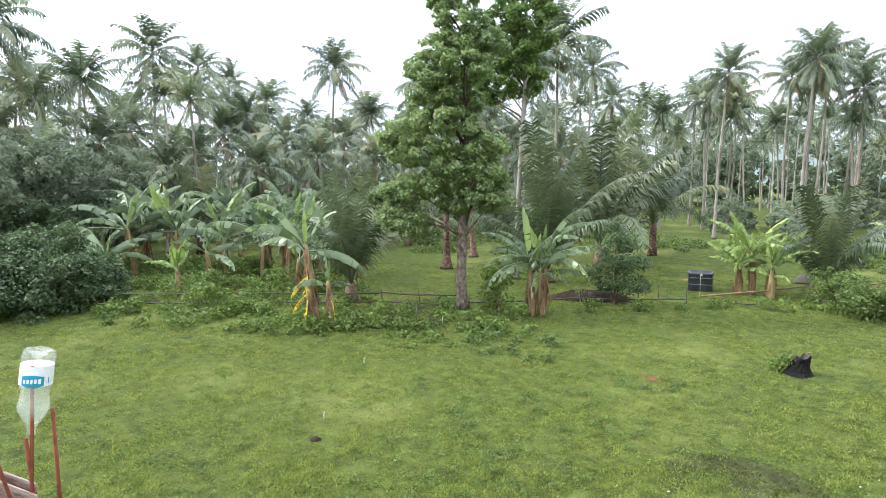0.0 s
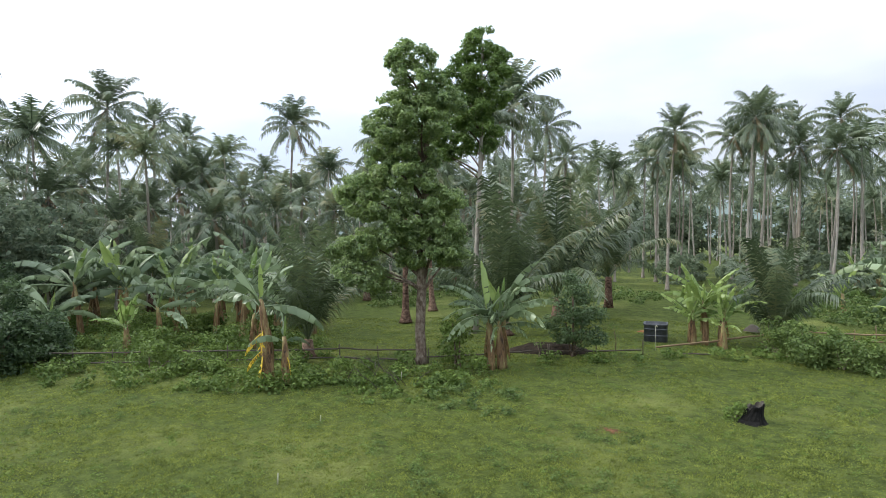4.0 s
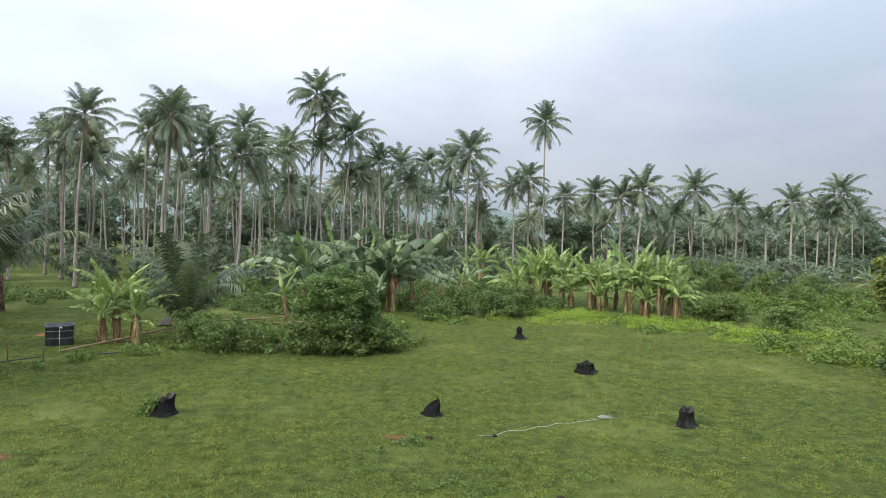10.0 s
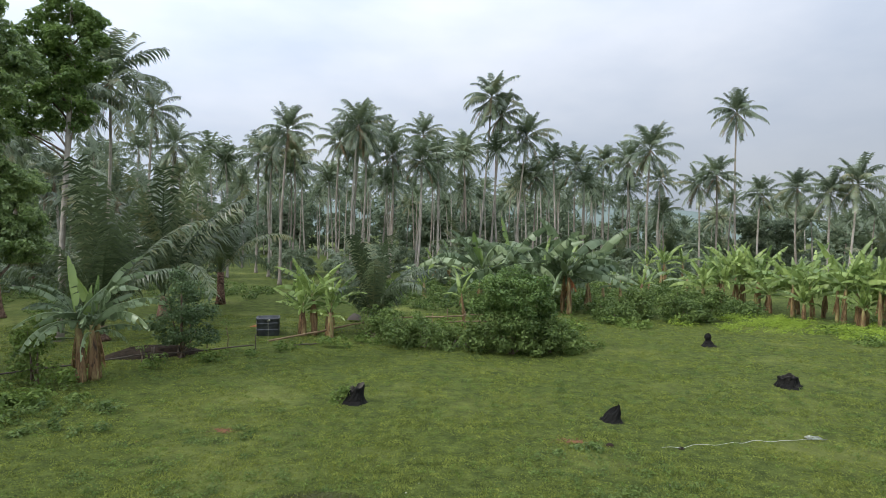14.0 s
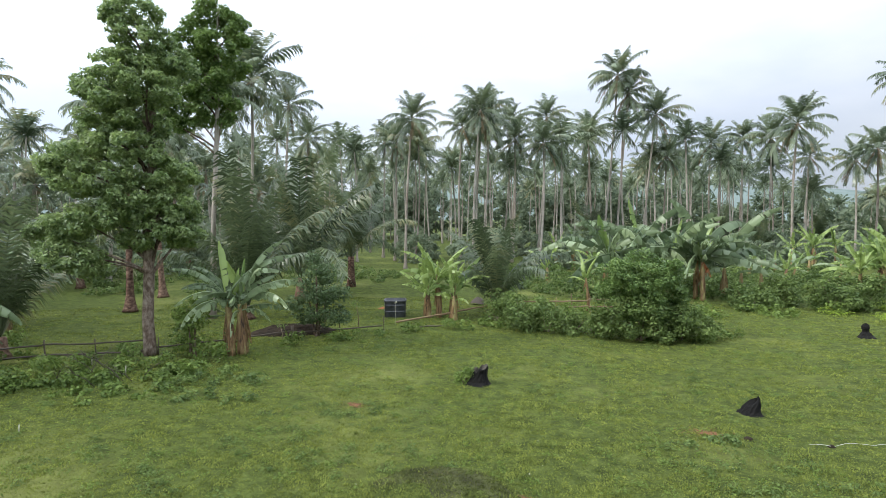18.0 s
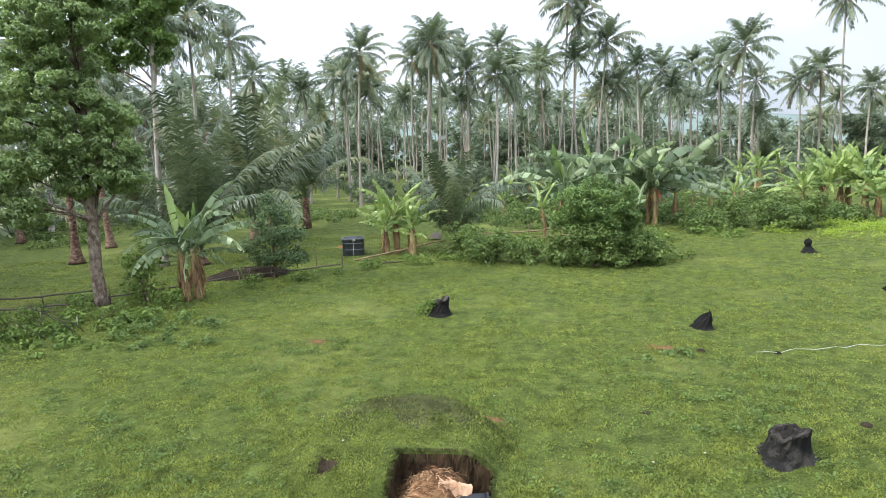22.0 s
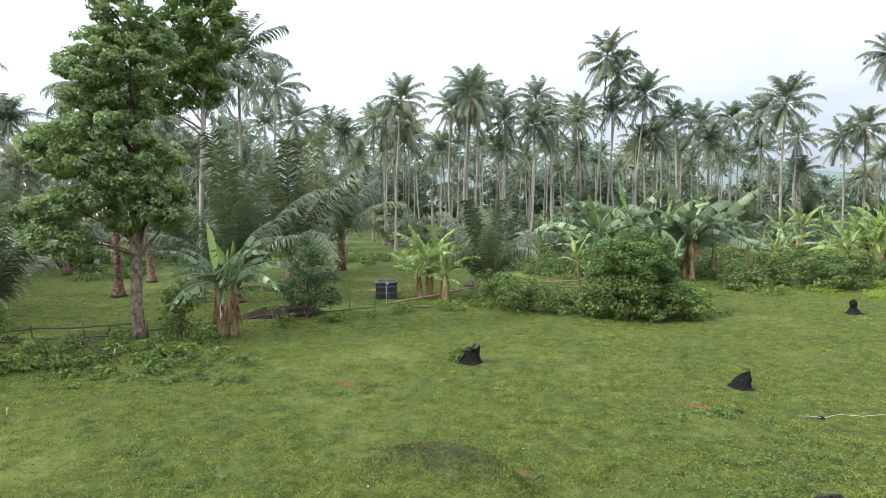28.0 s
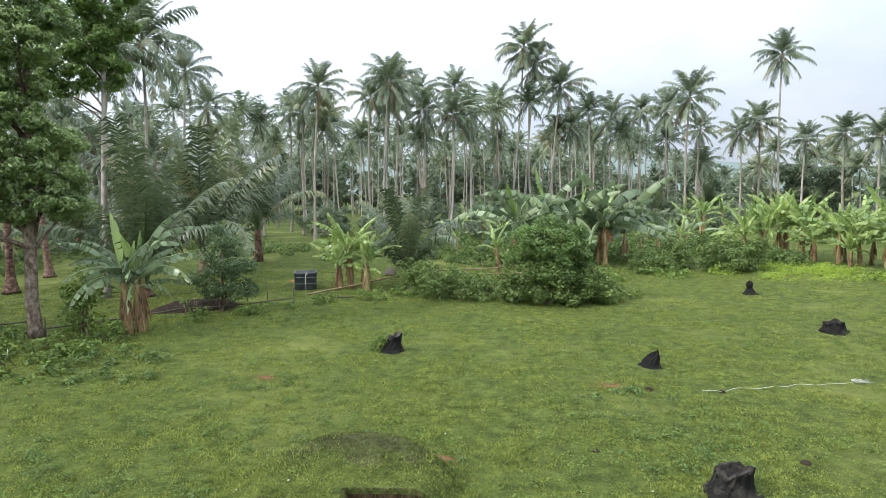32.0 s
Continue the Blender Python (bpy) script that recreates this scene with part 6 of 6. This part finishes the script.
for j in range(nh + 1):
    for i in range(nh + 1):
        x, y = (i / nh * 2 - 1), (j / nh * 2 - 1)
        e = max(0, 1 - x * x - y * y)
        hv.append((x * 1.75, y * 0.9, 0.36 * e**0.8 + 0.1 * noise.noise((x * 6, y * 6, 1)) * e * (e > 0) - 0.03))
for j in range(nh):
    for i in range(nh):
        a = j * (nh + 1) + i
        hf.append((a, a + 1, a + nh + 2, a + nh + 1))
piece("soil", mesh_of("soil", hv, hf, M["soil"], False), HEAP)


def crumpled(w, l, h, seed, n=8):
    v, f = [], []
    for j in range(n + 1):
        for i in range(n + 1):
            x, y = i / n - 0.5, j / n - 0.5
            e = max(0, 1 - 3.2 * max(x * x, y * y))
            v.append((x * w, y * l, h * e + 0.12 * h * noise.noise((x * 4 + seed, y * 4, 2.0)) + 0.01))
    for j in range(n):
        for i in range(n):
            a = j * (n + 1) + i
            f.append((a, a + 1, a + n + 2, a + n + 1))
    return v, f


for x, y, w, l, h, mt, lab in ((-16.7, 47.6, 1.3, 0.8, 0.42, "white_paint", "pale sheet thrown over a low pile of goods"), (-15.9, 46.4, 0.9, 0.7, 0.45, "redcloth", "reddish brown cloth on the pile"), (-8.3, 31.6, 0.7, 0.5, 0.4, "pipe", "dark covered pile behind the banana clump"), (-12.3, 28.6, 0.6, 0.3, 0.1, "redcloth", "orange brown dead leaf on the grass")):
    e = thing("covered_pile", x, y, 0, lab, "pile", "")
    piece("cover", mesh_of("cover", *crumpled(w, l, h, x), M[mt], True), e)

# ---- what lies in the pit ----
HUSK = thing("husk_heap", -2.19, 7.34, 0.34 - PIT_DEPTH, "heap of dry straw-coloured husks under torn sacking", "husk heap", "", 8)
hv, hf = [], []
for j in range(15):
    for i in range(15):
        x, y = i / 7 - 1, j / 7 - 1
        e = max(0, 1 - max(abs(x) ** 2.2, abs(y) ** 2.2))
        hv.append((x * 0.53, y * 0.48, 0.6 * e**0.55 * (1 - 0.25 * (x - 0.2) ** 2) * (1 - 0.3 * max(0, -x)) + 0.035 * noise.noise((x * 3, y * 3, 4)) * (e > 0)))
for j in range(14):
    for i in range(14):
        a = j * 15 + i
        hf.append((a, a + 1, a + 16, a + 15))
piece("mound", mesh_of("mound", hv, hf, M["straw"], True), HUSK)
r = random.Random(14)
STRIPS = []
for k in range(8):
    l0 = r.uniform(0.035, 0.1)
    STRIPS.append(Geo().tube([(-l0, 0, 0), (0, r.uniform(-0.01, 0.01), r.uniform(0.0, 0.02)), (l0, 0, 0)], [0.002, 0.006, 0.002], 4).mesh("husk_strip", M[("strip", "straw", "banana_dead", "straw")[k % 4]], True))
for k in range(280):
    i, j = r.randint(1, 13), r.randint(0, 12)
    p = Vector(hv[j * 15 + i]) + Vector((r.uniform(-0.03, 0.03), r.uniform(-0.03, 0.03), 0.008))
    piece("husk_strip", r.choice(STRIPS), HUSK, pose(p.x, p.y, p.z, r.uniform(-25, 25), r.uniform(-30, 30), r.uniform(0, 360)))
SACK = thing("sack", -1.84, 7.36, 0.4 - PIT_DEPTH, "torn pale brown sacking draped over the husk heap", "sack", "", 16)
v, f, ns = [], [], 12
for j in range(ns + 1):
    for i in range(ns + 1):
        x, y = i / ns - 0.5, j / ns - 0.5
        crease = 0.025 * abs(math.sin(6.0 * x + 5.0 * y)) + 0.05 * noise.noise((x * 5, y * 5, 3.0))
        z = 0.57 - 0.12 * (x + 0.5) - 0.62 * max(0.0, abs(y + 0.05) - 0.08 - 0.1 * (0.5 - x)) ** 1.0 - crease
        v.append((x * 0.42 + 0.09 * noise.noise((y * 5, 1.0, 2.0)), y * 0.56 + 0.07 * noise.noise((x * 5, 4.0, 2.0)), max(0.02, z - 0.04)))
for j in range(ns):
    for i in range(ns):
        q0 = j * (ns + 1) + i
        f.append((q0, q0 + 1, q0 + ns + 2, q0 + ns + 1))
piece("cloth", mesh_of("cloth", v, f, M["sack"], False), SACK)
BARREL = thing("pipe_section", -1.65, 7.24, 0.34 - PIT_DEPTH, "dark grey cylinder lying at the bottom of the pit", "pipe", "", 14)
piece("shell", Geo().tube([(-0.1, 0, 0.2), (0.1, 0, 0.2), (0.26, 0, 0.2)], [0.2, 0.2, 0.2], 18).mesh("shell", M["black_pipe"], True), BARREL)
piece("lip", Geo().tube([(0.24, 0, 0.2), (0.27, 0, 0.2)], [0.215, 0.215], 18).mesh("lip", M["black_pipe"], True), BARREL)

# ---- twine, patches, sticks and litter on the lawn ----
ROPE = thing("twine", 5.0, 14.5, 0, "length of white plastic twine lying on the grass", "twine", "")
way = [(3.16, 13.9), (3.6, 13.92), (4.0, 14.2), (4.5, 14.35), (5.0, 14.5), (5.24, 14.75), (5.8, 14.8), (6.3, 14.95), (6.6, 15.0)]
pts = []
for (x0, y0), (x1, y1) in zip(way, way[1:]):
    for k in range(5):
        x, y = x0 + (x1 - x0) * k / 5, y0 + (y1 - y0) * k / 5
        pts.append((x - 5.0 + 0.05 * noise.noise((x * 3, 0.5, 1.0)), y - 14.5 + 0.14 * noise.noise((x * 2.2, 3.0, 1.0)), ground_z(x, y) + 0.035 + 0.02 * noise.noise((x * 4, 7.0, 1.0))))
piece("strand", Geo().tube(pts, [0.0045] * len(pts), 6).mesh("strand", M["rope"], True), ROPE)
loop = [(1.72 + 0.2 * math.cos(a * 1.9) + 0.05 * math.sin(a * 3.1), 0.55 + 0.12 * math.sin(a * 1.3), ground_z(6.6, 15.05) + 0.05 + 0.015 * (a % 3)) for a in range(26)]
piece("tangle", Geo().tube(loop, [0.006] * 26, 6).mesh("tangle", M["rope"], True), ROPE)


def patch(x, y, w, l, mat, seed, label, turn=0.0, name="bare_patch"):
    r = random.Random(seed)
    e = thing(name, x, y, 0, label, "soil patch", "bare patches in the lawn", turn)
    g = Geo()
    for k in range(230):
        a, s = r.uniform(0, 6.3), abs(r.gauss(0, 0.6))
        px, py = 1.4 * w * s * math.cos(a), 1.4 * l * s * math.sin(a)
        q = e.matrix_basis @ Vector((px, py, 0))
        z, c = ground_z(q.x, q.y) + 0.008, r.uniform(0.01, 0.04) * max(0.4, 1.2 - s)
        top = Vector((px, py, z + c * 0.55))
        ringp = [Vector((px + c * r.uniform(0.8, 1.4) * math.cos(t * 1.257), py + c * r.uniform(0.8, 1.4) * math.sin(t * 1.257), z)) for t in range(5)]
        for t in range(5):
            g.face(ringp[t], ringp[(t + 1) % 5], top)
    tagged(piece("loose_soil", g.mesh("loose_soil", M[mat], True), e), "", "", "", "stuff")
    return e


patch(1.26, 14.07, 0.42, 0.22, "redsoil", 1, "small patch of reddish soil crumbs in the lawn")
patch(-6.64, 13.65, 0.32, 0.2, "redsoil", 2, "small patch of reddish soil crumbs in the lawn")
patch(-3.2, 10.0, 0.35, 0.16, "soil", 3, "dark crumbled soil on the mound's edge")
patch(-3.6, 7.32, 0.14, 0.09, "soil", 4, "dark crumbled soil on the mound's edge")
patch(-1.75, 9.75, 0.2, 0.12, "redsoil", 5, "small patch of reddish soil on the mound")
for k, (t_x, t_y, hgt) in enumerate(((-9.9, 6.6, 0.22), (-12.6, 9.7, 0.16), (-14.2, 14.2, 0.28), (-16.2, 14.9, 0.25))):
    s = thing("pale_stake", t_x, t_y, ground_z(t_x, t_y), "short pale stake stuck in the lawn", "stake", "pale stakes in the lawn")
    piece("stake", Geo().tube([(0, 0, -0.03), (0.005, 0, hgt * 0.5), (0.012, 0.005, hgt)], [0.016, 0.015, 0.011], 6).mesh("stake", M["stick"], True), s)
r = random.Random(33)
chip = []
for k in range(4):
    g = Geo()
    n = 6
    rim = [Vector((0.035 * r.uniform(0.6, 1.4) * math.cos(t * 1.047), 0.028 * r.uniform(0.6, 1.4) * math.sin(t * 1.047), 0.006 + r.uniform(0, 0.012))) for t in range(n)]
    low = [Vector((p.x * 0.9, p.y * 0.9, 0.0)) for p in rim]
    for t in range(n):
        g.face(rim[t], rim[(t + 1) % n], Vector((0, 0, 0.022)))
        g.face(low[t], low[(t + 1) % n], rim[(t + 1) % n], rim[t])
    chip.append(g)
pale, brown = [c.mesh("chip", M["stick"], True) for c in chip], [c.mesh("chip", M["banana_dead"], True) for c in chip]
for k in range(64):
    x, y = from_eye(r.uniform(-58, 76), 7.6 * (30 / 7.6) ** r.random())
    if abs(x + 2.01) < 1.0 and abs(y - 7.33) < 1.0:
        continue
    dark = r.random() < 0.4
    ob = new("dead_leaf" if dark else "litter", r.choice(brown if dark else pale))
    ob.matrix_basis = pose(x, y, ground_z(x, y) + 0.02, 0, 0, r.uniform(0, 360)) @ Matrix.Scale(r.uniform(0.3, 0.75), 4)
    tagged(ob, "brown dead leaf fallen on the lawn" if dark else "small pale scrap lying on the lawn", "leaf" if dark else "litter", "fallen leaves on the lawn" if dark else "scraps on the lawn")
# dark clods
for x, y, s in ((-9.3, 6.0, 0.1), (0.7, 10.4, 0.06), (3.9, 10.4, 0.08), (2.05, 13.9, 0.08), (3.55, 13.95, 0.07)):
    e = thing("clod", x, y, ground_z(x, y), "dark clod of earth lying on the grass", "clod", "clods on the lawn", x * 40)
    piece("earth", lathe([(s * 1.1, -0.02), (s, s * 0.3), (s * 0.6, s * 0.55), (0.01, s * 0.6)], 9).mesh("earth", M["soil"], True), e)
# pale broad-leaved weeds in the lawn
spots = blob_line((-12.6, 13.6), (-10.2, 14.6), 12, 0.2, 501, 0.7, 0.6) + blob_line((-11.5, 13.0), (-9.2, 13.0), 8, 0.16, 502, 0.5, 0.6) + blob_line((1.0, 13.2), (1.6, 13.4), 5, 0.14, 503, 0.3, 0.5)
stuff("lawn_weeds", leaf_cloud("lawn_weeds", spots, 170, 0.11, M["shrub_leaf"], 504, lift=0.9), "pale broad-leaved weeds spreading in the lawn", "weeds")
tuft = bush("grass_tuft", -4.68, 16.45, [(0, 0, 0.2, 0.17, 0.14, 0.24), (0.12, -0.05, 0.32, 0.1, 0.08, 0.12)], M["weed"], 600, 0.09, 505, "green weed tuft growing against the stump", "weeds", stems=4)
